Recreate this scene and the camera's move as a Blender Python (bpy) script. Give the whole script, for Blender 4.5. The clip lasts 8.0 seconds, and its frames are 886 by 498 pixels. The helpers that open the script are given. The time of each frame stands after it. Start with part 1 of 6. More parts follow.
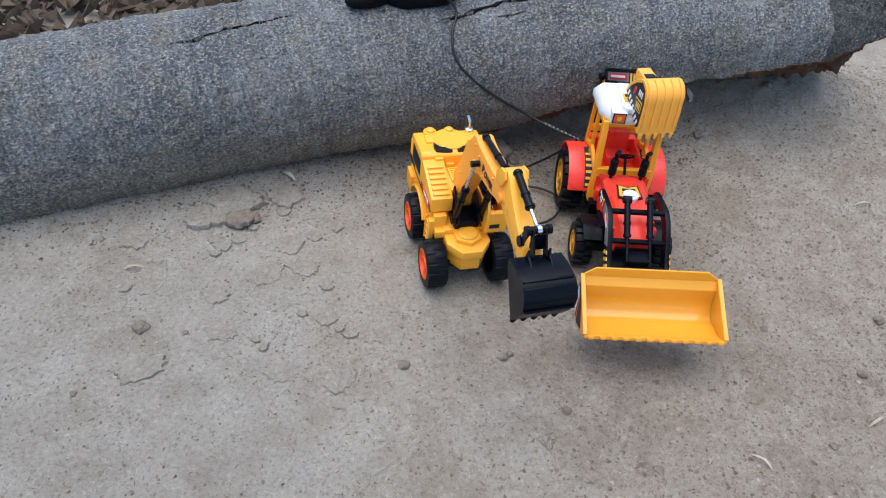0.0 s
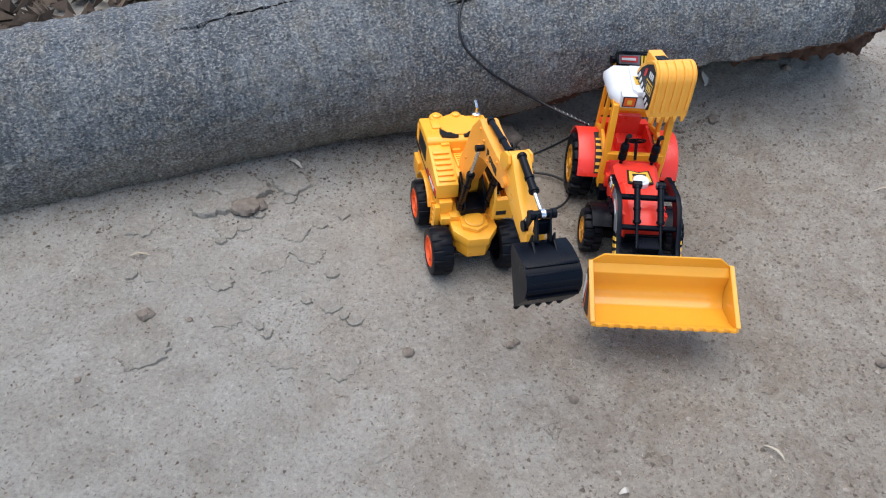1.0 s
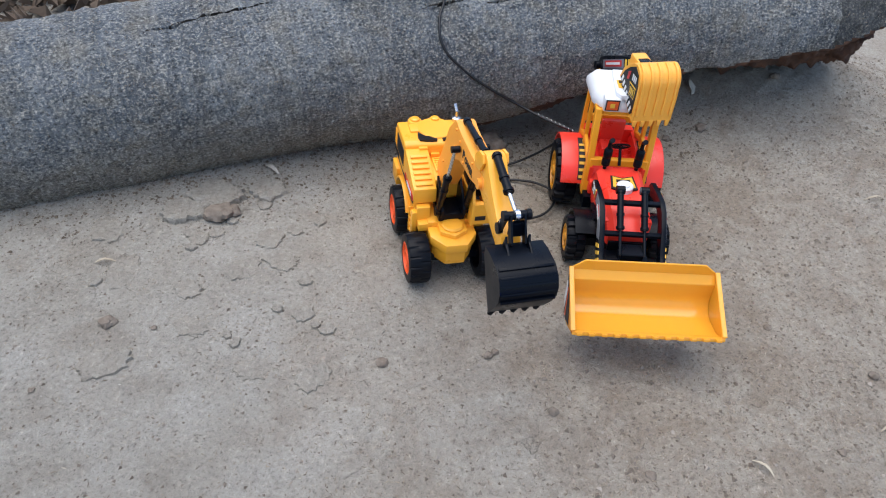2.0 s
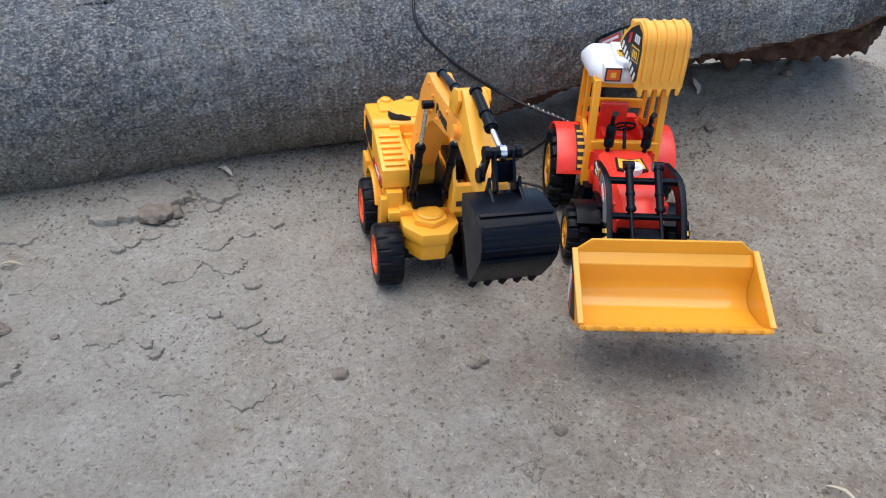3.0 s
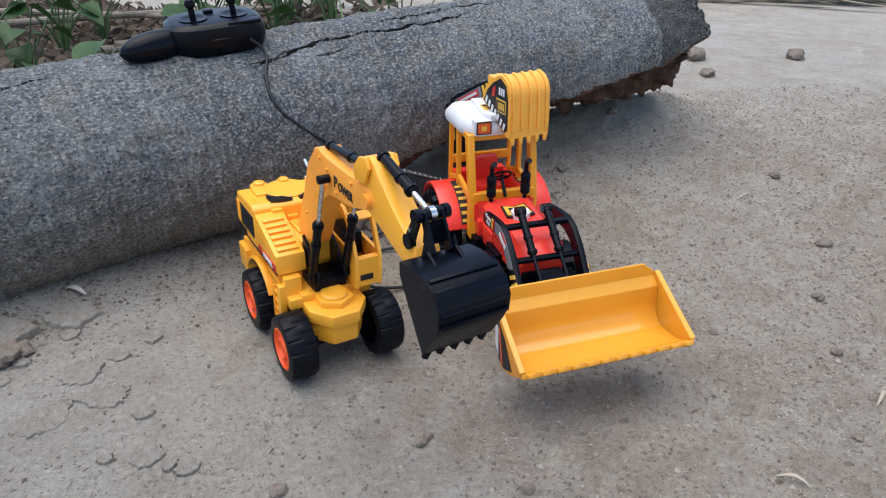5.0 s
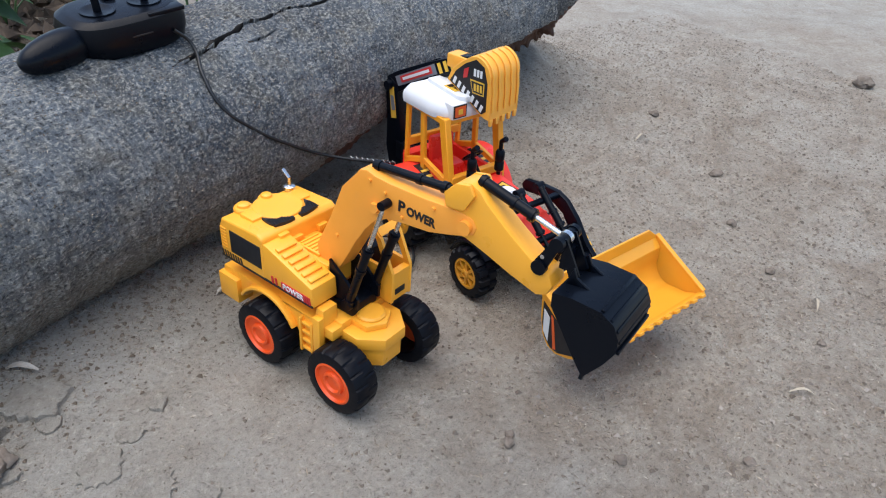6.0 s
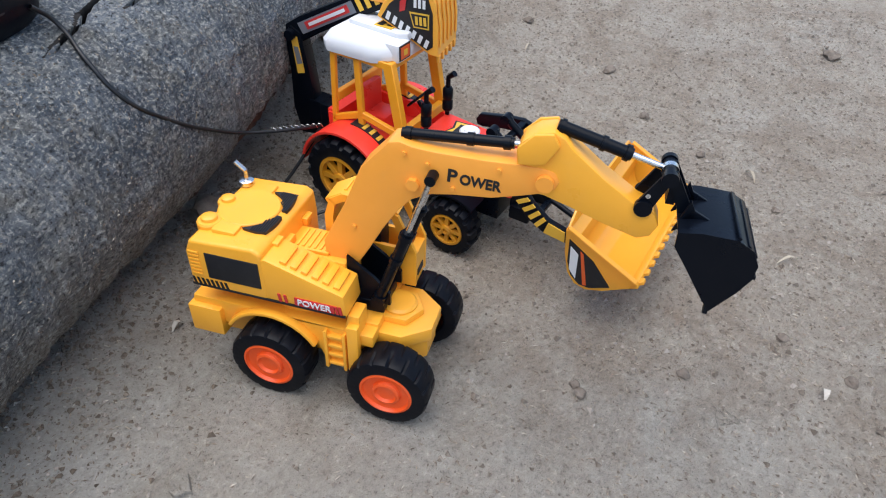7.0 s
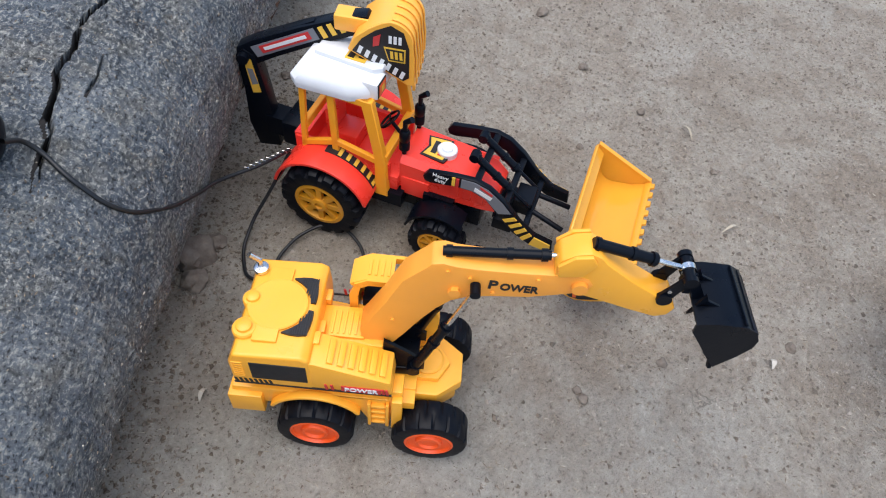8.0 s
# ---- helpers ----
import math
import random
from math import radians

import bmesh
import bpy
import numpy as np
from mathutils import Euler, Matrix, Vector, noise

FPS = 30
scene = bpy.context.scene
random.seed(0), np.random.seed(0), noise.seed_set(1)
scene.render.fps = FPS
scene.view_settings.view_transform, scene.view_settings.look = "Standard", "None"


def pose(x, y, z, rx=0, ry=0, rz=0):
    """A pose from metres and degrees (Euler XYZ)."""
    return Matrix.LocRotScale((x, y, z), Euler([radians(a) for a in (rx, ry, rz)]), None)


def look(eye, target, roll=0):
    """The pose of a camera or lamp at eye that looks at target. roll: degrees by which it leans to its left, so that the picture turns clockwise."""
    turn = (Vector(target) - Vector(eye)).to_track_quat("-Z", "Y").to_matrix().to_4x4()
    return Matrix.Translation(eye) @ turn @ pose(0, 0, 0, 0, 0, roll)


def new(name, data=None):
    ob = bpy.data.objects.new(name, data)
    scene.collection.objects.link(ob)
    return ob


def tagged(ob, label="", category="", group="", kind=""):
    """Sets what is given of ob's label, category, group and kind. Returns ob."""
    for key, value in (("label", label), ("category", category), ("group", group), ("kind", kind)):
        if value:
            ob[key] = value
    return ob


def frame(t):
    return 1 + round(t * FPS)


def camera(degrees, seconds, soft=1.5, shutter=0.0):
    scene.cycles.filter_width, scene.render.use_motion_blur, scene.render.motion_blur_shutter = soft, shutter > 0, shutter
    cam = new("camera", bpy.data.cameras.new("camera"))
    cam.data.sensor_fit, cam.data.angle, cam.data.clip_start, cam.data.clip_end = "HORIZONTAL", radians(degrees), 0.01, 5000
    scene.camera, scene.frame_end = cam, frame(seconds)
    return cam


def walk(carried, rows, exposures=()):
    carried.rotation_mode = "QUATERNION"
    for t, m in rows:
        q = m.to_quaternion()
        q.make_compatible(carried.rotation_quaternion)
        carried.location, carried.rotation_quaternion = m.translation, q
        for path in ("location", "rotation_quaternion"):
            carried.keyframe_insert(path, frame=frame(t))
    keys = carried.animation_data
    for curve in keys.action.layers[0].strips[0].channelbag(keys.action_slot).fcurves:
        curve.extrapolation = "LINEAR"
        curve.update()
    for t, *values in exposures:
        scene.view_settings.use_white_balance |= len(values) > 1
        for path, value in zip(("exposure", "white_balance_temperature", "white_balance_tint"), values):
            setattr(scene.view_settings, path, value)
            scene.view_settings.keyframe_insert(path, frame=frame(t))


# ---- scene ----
cam = camera(69.4, 8.0, 1.1)
PATH = [
    (0, (0.091, 0.182, 0.553), (0.07, 1.648, -0.807), 7.7),
    (0.5, (0.096, 0.184, 0.544), (0.053, 1.629, -0.838), 7.3),
    (1, (0.105, 0.187, 0.543), (0.033, 1.63, -0.84), 6.2),
    (1.5, (0.113, 0.195, 0.542), (0.046, 1.652, -0.827), 6.5),
    (2.8, (0.15, 0.224, 0.412), (0.07, 1.816, -0.797), 6.4),
    (3, (0.153, 0.242, 0.377), (0.058, 1.878, -0.77), 4.9),
    (3.5, (0.159, 0.263, 0.302), (0.055, 1.994, -0.694), 5.2),
    (4, (0.178, 0.278, 0.259), (0.08, 2.089, -0.583), 5.3),
    (4.5, (0.179, 0.277, 0.278), (0.241, 2.103, -0.538), 4.8),
    (4.7, (0.156, 0.256, 0.315), (0.349, 2.055, -0.539), 3.6),
    (5.8, (-0.061, 0.346, 0.395), (0.801, 1.791, -0.686), 4.7),
    (6, (-0.081, 0.378, 0.397), (0.886, 1.749, -0.692), 4.9),
    (6.5, (-0.118, 0.472, 0.379), (1.069, 1.611, -0.759), 2.9),
    (7, (-0.15, 0.532, 0.375), (1.155, 1.413, -0.857), 2.8),
    (7.5, (-0.139, 0.617, 0.45), (1.133, 1.186, -0.985), 2.5),
    (8, (-0.121, 0.661, 0.501), (1.073, 1.068, -1.051), 6.7),
]
walk(cam, [(t, look(eye, target, roll)) for t, eye, target, roll in PATH])

# ---- light ----
world = bpy.data.worlds.new("world")
scene.world = world
world.use_nodes = True
wn = world.node_tree.nodes
wl = world.node_tree.links
sky = wn.new("ShaderNodeTexSky")
sky.sky_type = "NISHITA"
sky.sun_disc = False
sky.sun_elevation = radians(74)
sky.sun_rotation = radians(300)
sky.air_density = 1.0
sky.dust_density = 1.5
wn["Background"].inputs["Strength"].default_value = 0.115
wl.new(sky.outputs["Color"], wn["Background"].inputs["Color"])
sun = new("sun", bpy.data.lights.new("sun", "SUN"))
sun.data.energy = 1.35
sun.data.angle = radians(75)
sun.data.color = (1.0, 0.965, 0.905)
sun.matrix_world = look((-0.25, 0.22, 2.2), (0.1, 0.3, 0.0))
scene.view_settings.exposure = 1.20


# ---- materials ----
def ramp(nt, fac, stops):
    r = nt.nodes.new("ShaderNodeValToRGB")
    while len(r.color_ramp.elements) < len(stops):
        r.color_ramp.elements.new(0.5)
    for e, (p, c) in zip(r.color_ramp.elements, stops):
        e.position = p
        e.color = (*c, 1) if len(c) == 3 else c
    nt.links.new(fac, r.inputs["Fac"])
    return r.outputs["Color"]


def noise_tex(nt, vec, scale, detail=4.0, rough=0.55, dist=0.0):
    n = nt.nodes.new("ShaderNodeTexNoise")
    n.inputs["Scale"].default_value = scale
    n.inputs["Detail"].default_value = detail
    n.inputs["Roughness"].default_value = rough
    n.inputs["Distortion"].default_value = dist
    if vec is not None:
        nt.links.new(vec, n.inputs["Vector"])
    return n.outputs["Fac"]


def mixed(nt, fac, a, b, mode="MIX"):
    m = nt.nodes.new("ShaderNodeMix")
    m.data_type = "RGBA"
    m.blend_type = mode
    for val, idx in ((fac, 0), (a, 6), (b, 7)):
        if isinstance(val, (int, float)):
            m.inputs[idx].default_value = val
        elif isinstance(val, tuple):
            m.inputs[idx].default_value = (*val, 1)
        else:
            nt.links.new(val, m.inputs[idx])
    return m.outputs[2]


def bumped(nt, height, strength, distance, normal=None):
    b = nt.nodes.new("ShaderNodeBump")
    b.inputs["Strength"].default_value = strength
    b.inputs["Distance"].default_value = distance
    nt.links.new(height, b.inputs["Height"])
    if normal is not None:
        nt.links.new(normal, b.inputs["Normal"])
    return b.outputs["Normal"]


def blank(name):
    m = bpy.data.materials.new(name)
    m.use_nodes = True
    nt = m.node_tree
    return m, nt, nt.nodes["Principled BSDF"]


def coords(nt, which="Object", scale=(1, 1, 1)):
    tc = nt.nodes.new("ShaderNodeTexCoord")
    mp = nt.nodes.new("ShaderNodeMapping")
    mp.inputs["Scale"].default_value = scale
    nt.links.new(tc.outputs[which], mp.inputs["Vector"])
    return mp.outputs["Vector"]


def plastic(name, col, rough=0.35, dust=0.25, spec=0.5, dustcol=(0.32, 0.27, 0.21)):
    """Moulded toy plastic: slight mottling, a film of dust in patches, uneven gloss."""
    m, nt, p = blank(name)
    v = coords(nt)
    big = noise_tex(nt, v, 38, 5, 0.6)
    fine = noise_tex(nt, v, 420, 4, 0.6)
    shade = mixed(nt, big, tuple(c * 0.90 for c in col), tuple(min(1, c * 1.06) for c in col))
    film = ramp(nt, noise_tex(nt, v, 60, 8, 0.72), [(0.52, (0, 0, 0)), (0.80, (dust, dust, dust))])
    nt.links.new(mixed(nt, film, shade, dustcol), p.inputs["Base Color"])
    nt.links.new(ramp(nt, big, [(0.3, (rough - 0.05,) * 3), (0.7, (rough + 0.12,) * 3)]), p.inputs["Roughness"])
    p.inputs["Specular IOR Level"].default_value = spec
    nt.links.new(bumped(nt, fine, 0.10, 0.0006), p.inputs["Normal"])
    return m


YELLOW = plastic("yellow_plastic", (0.98, 0.425, 0.034), 0.32, 0.07)
AMBER = plastic("amber_plastic", (0.97, 0.365, 0.045), 0.36, 0.09)
ORANGE = plastic("orange_plastic", (0.96, 0.385, 0.020), 0.34, 0.10)
HOE = plastic("backhoe_bucket_plastic", (0.94, 0.435, 0.055), 0.34, 0.12)
LOADER = plastic("golden_plastic", (1.0, 0.505, 0.045), 0.15, 0.05, 0.85)
HUB = plastic("hub_orange_plastic", (0.86, 0.095, 0.012), 0.42, 0.2)
RIM = plastic("rim_yellow_plastic", (0.66, 0.29, 0.015), 0.42, 0.3)
RED = plastic("red_plastic", (0.90, 0.048, 0.028), 0.28, 0.08)
BLACK = plastic("black_plastic", (0.002, 0.0035, 0.007), 0.28, 0.006, 0.15)
RUBBER = plastic("tyre_plastic", (0.003, 0.004, 0.007), 0.40, 0.025, 0.15)
WHITE = plastic("white_plastic", (0.72, 0.73, 0.74), 0.35, 0.10)
BLUE = plastic("blue_plastic", (0.003, 0.20, 0.80), 0.34, 0.10, 0.5)
BAND = plastic("terracotta_rubber_band", (0.42, 0.11, 0.045), 0.7, 0.2)
GREY = plastic("grey_sticker", (0.17, 0.18, 0.20), 0.45, 0.1)
INK = plastic("black_ink", (0.008, 0.008, 0.010), 0.5, 0.05)
PAPER = plastic("white_sticker", (0.75, 0.75, 0.74), 0.45, 0.1)
REDINK = plastic("red_sticker", (0.55, 0.03, 0.03), 0.45, 0.1)
YINK = plastic("yellow_sticker", (0.80, 0.48, 0.05), 0.45, 0.1)
LAMPINK = plastic("amber_lamp_sticker", (0.75, 0.11, 0.02), 0.35, 0.1)
CABLE = plastic("cable_rubber", (0.006, 0.007, 0.009), 0.40, 0.04)


def chrome():
    m, nt, p = blank("chromed_steel")
    p.inputs["Metallic"].default_value = 1.0
    v = coords(nt)
    nt.links.new(ramp(nt, noise_tex(nt, v, 150, 5), [(0.3, (0.60, 0.60, 0.60)), (0.7, (0.80, 0.80, 0.79))]), p.inputs["Base Color"])
    nt.links.new(ramp(nt, noise_tex(nt, v, 300, 5), [(0.3, (0.16,) * 3), (0.7, (0.34,) * 3)]), p.inputs["Roughness"])
    return m


CHROME = chrome()


def let_light_through(m, col, share):
    """Thin moulded plastic that passes some tinted light."""
    nt = m.node_tree
    tr = nt.nodes.new("ShaderNodeBsdfTranslucent")
    tr.inputs["Color"].default_value = (*col, 1)
    mx = nt.nodes.new("ShaderNodeMixShader")
    mx.inputs["Fac"].default_value = share
    nt.links.new(nt.nodes["Principled BSDF"].outputs[0], mx.inputs[1])
    nt.links.new(tr.outputs[0], mx.inputs[2])
    nt.links.new(mx.outputs[0], nt.nodes["Material Output"].inputs["Surface"])


let_light_through(LOADER, (1.0, 0.50, 0.12), 0.32)


def soil():
    """Dry trodden earth: pale crusted clay on one side, browner loose sandy soil on the other, grit and fine cracks."""
    m, nt, p = blank("dry_earth")
    v = coords(nt)
    broad = noise_tex(nt, v, 2.4, 5, 0.6, 0.6)
    mid = noise_tex(nt, v, 16, 8, 0.66, 0.5)
    crumb = noise_tex(nt, v, 75, 7, 0.72, 0.3)
    fine = noise_tex(nt, v, 210, 8, 0.75)
    grit = noise_tex(nt, v, 620, 5, 0.7)
    # trodden crust gives way to loose soil along x, with a ragged border
    sep = nt.nodes.new("ShaderNodeSeparateXYZ")
    nt.links.new(v, sep.inputs[0])
    edge = nt.nodes.new("ShaderNodeMath")
    edge.operation = "MULTIPLY_ADD"
    nt.links.new(noise_tex(nt, v, 5, 6, 0.65, 0.4), edge.inputs[0])
    edge.inputs[1].default_value = 0.9
    nt.links.new(sep.outputs["X"], edge.inputs[2])
    loose_part = ramp(nt, edge.outputs[0], [(0.38, (0, 0, 0)), (0.72, (1, 1, 1))])
    # away from the toys the two kinds of soil lie in large random patches
    away = nt.nodes.new("ShaderNodeVectorMath")
    away.operation = "LENGTH"
    nt.links.new(coords(nt, "Object", (0.25, 0.25, 0.25)), away.inputs[0])
    patches = ramp(nt, noise_tex(nt, v, 0.9, 6, 0.6, 0.8), [(0.40, (0, 0, 0)), (0.60, (1, 1, 1))])
    loose_part = mixed(nt, ramp(nt, away.outputs["Value"], [(0.30, (0, 0, 0)), (0.48, (1, 1, 1))]), loose_part, patches)
    hard = ramp(nt, mid, [(0.28, (0.283, 0.258, 0.220)), (0.46, (0.346, 0.326, 0.284)), (0.62, (0.392, 0.376, 0.337)), (0.80, (0.434, 0.422, 0.385))])
    soft = ramp(nt, mid, [(0.26, (0.292, 0.248, 0.197)), (0.44, (0.376, 0.333, 0.277)), (0.60, (0.422, 0.385, 0.325)), (0.80, (0.473, 0.439, 0.383))])
    c = mixed(nt, loose_part, hard, soft)
    pale = ramp(nt, broad, [(0.46, (0, 0, 0)), (0.66, (0.42, 0.42, 0.42))])
    c = mixed(nt, pale, c, (0.429, 0.414, 0.374))
    brown = ramp(nt, noise_tex(nt, v, 10, 8, 0.74, 0.9), [(0.40, (0.60, 0.60, 0.60)), (0.53, (0, 0, 0))])
    c = mixed(nt, mixed(nt, loose_part, (0.15, 0.15, 0.15), (0.85, 0.85, 0.85)), c, mixed(nt, brown, c, (0.270, 0.216, 0.164)))
    dark = ramp(nt, crumb, [(0.28, (0.40, 0.40, 0.40)), (0.48, (0, 0, 0))])
    c = mixed(nt, mixed(nt, loose_part, (0.25, 0.25, 0.25), (1, 1, 1)), c, mixed(nt, dark, c, (0.150, 0.115, 0.085)))
    c = mixed(nt, 0.85, c, ramp(nt, fine, [(0.30, (0.18, 0.165, 0.15)), (0.44, (0.49, 0.485, 0.48)), (0.58, (0.57, 0.565, 0.56)), (0.74, (0.92, 0.90, 0.87))]), "OVERLAY")
    specks = ramp(nt, grit, [(0.31, (0.22, 0.20, 0.18)), (0.40, (1, 1, 1))])
    c = mixed(nt, 0.75, c, specks, "MULTIPLY")
    # hairline shrinkage cracks, only in patches
    vo = nt.nodes.new("ShaderNodeTexVoronoi")
    vo.feature = "DISTANCE_TO_EDGE"
    vo.inputs["Scale"].default_value = 7.0
    warp = nt.nodes.new("ShaderNodeVectorMath")
    warp.operation = "MULTIPLY_ADD"
    nz = nt.nodes.new("ShaderNodeTexNoise")
    nz.inputs["Scale"].default_value = 16
    nz.inputs["Detail"].default_value = 6
    nt.links.new(v, nz.inputs["Vector"])
    nt.links.new(nz.outputs["Color"], warp.inputs[0])
    warp.inputs[1].default_value = (0.12, 0.12, 0.12)
    nt.links.new(v, warp.inputs[2])
    nt.links.new(warp.outputs[0], vo.inputs["Vector"])
    line = ramp(nt, vo.outputs["Distance"], [(0.0, (0, 0, 0)), (0.006, (1, 1, 1))])
    where = ramp(nt, noise_tex(nt, v, 6, 3), [(0.58, (1, 1, 1)), (0.66, (0, 0, 0))])
    lines = mixed(nt, 1.0, line, where, "LIGHTEN")
    c = mixed(nt, 0.40, c, mixed(nt, lines, (0.10, 0.08, 0.06), (1, 1, 1)), "MULTIPLY")
    nt.links.new(c, p.inputs["Base Color"])
    p.inputs["Roughness"].default_value = 0.95
    p.inputs["Specular IOR Level"].default_value = 0.15
    n0 = bumped(nt, mid, 0.5, 0.008)
    n1 = bumped(nt, mixed(nt, loose_part, (0.5, 0.5, 0.5), crumb), 0.7, 0.0080, n0)
    n2 = bumped(nt, fine, 1.0, 0.0055, n1)
    n3 = bumped(nt, grit, 0.6, 0.0014, n2)
    nt.links.new(bumped(nt, lines, 0.6, 0.003, n3), p.inputs["Normal"])
    return m


SOIL = soil()


def clod_mat(name, a, b):
    m, nt, p = blank(name)
    v = coords(nt)
    c = ramp(nt, noise_tex(nt, v, 90, 7, 0.65), [(0.3, a), (0.7, b)])
    nt.links.new(c, p.inputs["Base Color"])
    p.inputs["Roughness"].default_value = 0.95
    p.inputs["Specular IOR Level"].default_value = 0.15
    nt.links.new(bumped(nt, noise_tex(nt, v, 260, 7, 0.7), 0.6, 0.003), p.inputs["Normal"])
    return m


DARK_CRUMBS = clod_mat("dark_trunk_crumbs", (0.085, 0.066, 0.050), (0.24, 0.195, 0.150))
CLOD = clod_mat("dark_clod", (0.13, 0.105, 0.085), (0.27, 0.23, 0.19))
CHIP = clod_mat("pale_chip", (0.42, 0.38, 0.32), (0.62, 0.57, 0.50))


def straw_mat():
    m, nt, p = blank("straw_chaff")
    g = nt.nodes.new("ShaderNodeNewGeometry")
    c = ramp(nt, g.outputs["Random Per Island"], [(0.0, (0.12, 0.09, 0.065)), (0.45, (0.26, 0.205, 0.15)), (0.8, (0.40, 0.335, 0.25)), (1.0, (0.56, 0.50, 0.41))])
    nt.links.new(c, p.inputs["Base Color"])
    p.inputs["Roughness"].default_value = 0.85
    return m


STRAW = straw_mat()
GRIT = straw_mat()
GRIT.name = "earth_crumbs"
for node in GRIT.node_tree.nodes:
    if node.type == "VALTORGB":
        for e, c in zip(node.color_ramp.elements, ((0.13, 0.104, 0.080), (0.21, 0.175, 0.140), (0.28, 0.240, 0.198), (0.36, 0.318, 0.270))):
            e.color = (*c, 1)


def bark_mat(name, dark):
    """Weathered palm trunk; UV is metres along and round the trunk."""
    m, nt, p = blank(name)
    uv = coords(nt, "UV")
    bands = noise_tex(nt, coords(nt, "UV", (1.0, 0.22, 1.0)), 30, 6, 0.62, 0.2)
    streak = noise_tex(nt, coords(nt, "UV", (1.0, 0.13, 1.0)), 120, 5, 0.65)
    blot = noise_tex(nt, coords(nt, "UV", (1.0, 0.55, 1.0)), 12, 7, 0.65, 0.4)
    fib = noise_tex(nt, coords(nt, "UV", (0.75, 0.95, 1.0)), 380, 7, 0.76, 0.25)
    chip = noise_tex(nt, coords(nt, "UV", (1.2, 0.60, 1.0)), 190, 6, 0.74, 0.5)
    grain = noise_tex(nt, uv, 900, 4, 0.7)
    k = 0.55 if dark else 1.28
    c = ramp(nt, blot, [(0.32, (0.050 * k, 0.067 * k, 0.090 * k)), (0.50, (0.124 * k, 0.150 * k, 0.178 * k)), (0.68, (0.250 * k, 0.275 * k, 0.296 * k))])
    c = mixed(nt, ramp(nt, bands, [(0.35, (0.0, 0.0, 0.0)), (0.75, (0.5, 0.5, 0.5))]), c, (0.105 * k, 0.100 * k, 0.096 * k))
    ochre = ramp(nt, noise_tex(nt, uv, 30, 7, 0.70, 0.3), [(0.48, (0, 0, 0)), (0.66, (0.55, 0.55, 0.55))])
    c = mixed(nt, ochre, c, (0.215 * k, 0.192 * k, 0.145 * k))
    sep = nt.nodes.new("ShaderNodeSeparateXYZ")
    nt.links.new(uv, sep.inputs[0])
    wob = nt.nodes.new("ShaderNodeMath")
    wob.operation = "MULTIPLY_ADD"
    nt.links.new(noise_tex(nt, uv, 24, 7, 0.75), wob.inputs[0])
    wob.inputs[1].default_value = 0.12
    nt.links.new(sep.outputs["Y"], wob.inputs[2])
    splash = ramp(nt, wob.outputs[0], [(0.0, (0.80, 0.80, 0.80)), (0.085, (0, 0, 0))])
    c = mixed(nt, splash, c, (0.275 * k, 0.238 * k, 0.190 * k))
    # pale raised flecks and dark pits
    c = mixed(nt, ramp(nt, chip, [(0.53, (0, 0, 0)), (0.595, (0.65, 0.65, 0.65))]), c, (0.34 * k, 0.335 * k, 0.305 * k))
    c = mixed(nt, ramp(nt, fib, [(0.54, (0, 0, 0)), (0.585, (0.92, 0.92, 0.92))]), c, (0.45 * k, 0.440 * k, 0.395 * k))
    c = mixed(nt, ramp(nt, fib, [(0.40, (0.92, 0.92, 0.92)), (0.455, (0, 0, 0))]), c, (0.035, 0.035, 0.036))
    c = mixed(nt, ramp(nt, chip, [(0.360, (0.70, 0.70, 0.70)), (0.430, (0, 0, 0))]), c, (0.050, 0.052, 0.056))
    c = mixed(nt, 0.5, c, ramp(nt, streak, [(0.3, (0.28,) * 3), (0.7, (0.72,) * 3)]), "OVERLAY")
    nt.links.new(c, p.inputs["Base Color"])
    p.inputs["Roughness"].default_value = 0.85
    p.inputs["Specular IOR Level"].default_value = 0.3
    n1 = bumped(nt, bands, 0.35, 0.008)
    n2 = bumped(nt, chip, 1.0, 0.009, n1)
    n3 = bumped(nt, fib, 0.9, 0.004, n2)
    n4 = bumped(nt, streak, 0.5, 0.003, n3)
    nt.links.new(bumped(nt, grain, 0.5, 0.0015, n4), p.inputs["Normal"])
    return m


BARK = bark_mat("weathered_bark", False)
CHAR = bark_mat("rough_dark_bark", True)


def wood_mat(name, a, b, sc=60):
    m, nt, p = blank(name)
    v = coords(nt, "Object", (1, 0.08, 1))
    c = ramp(nt, noise_tex(nt, v, sc, 6, 0.65), [(0.3, a), (0.7, b)])
    g = nt.nodes.new("ShaderNodeNewGeometry")
    c = mixed(nt, 0.5, c, ramp(nt, g.outputs["Random Per Island"], [(0, (0.55, 0.52, 0.48)), (1, (1, 1, 1))]), "MULTIPLY")
    nt.links.new(c, p.inputs["Base Color"])
    p.inputs["Roughness"].default_value = 0.85
    nt.links.new(bumped(nt, noise_tex(nt, v, sc * 3, 5), 0.4, 0.003), p.inputs["Normal"])
    return m


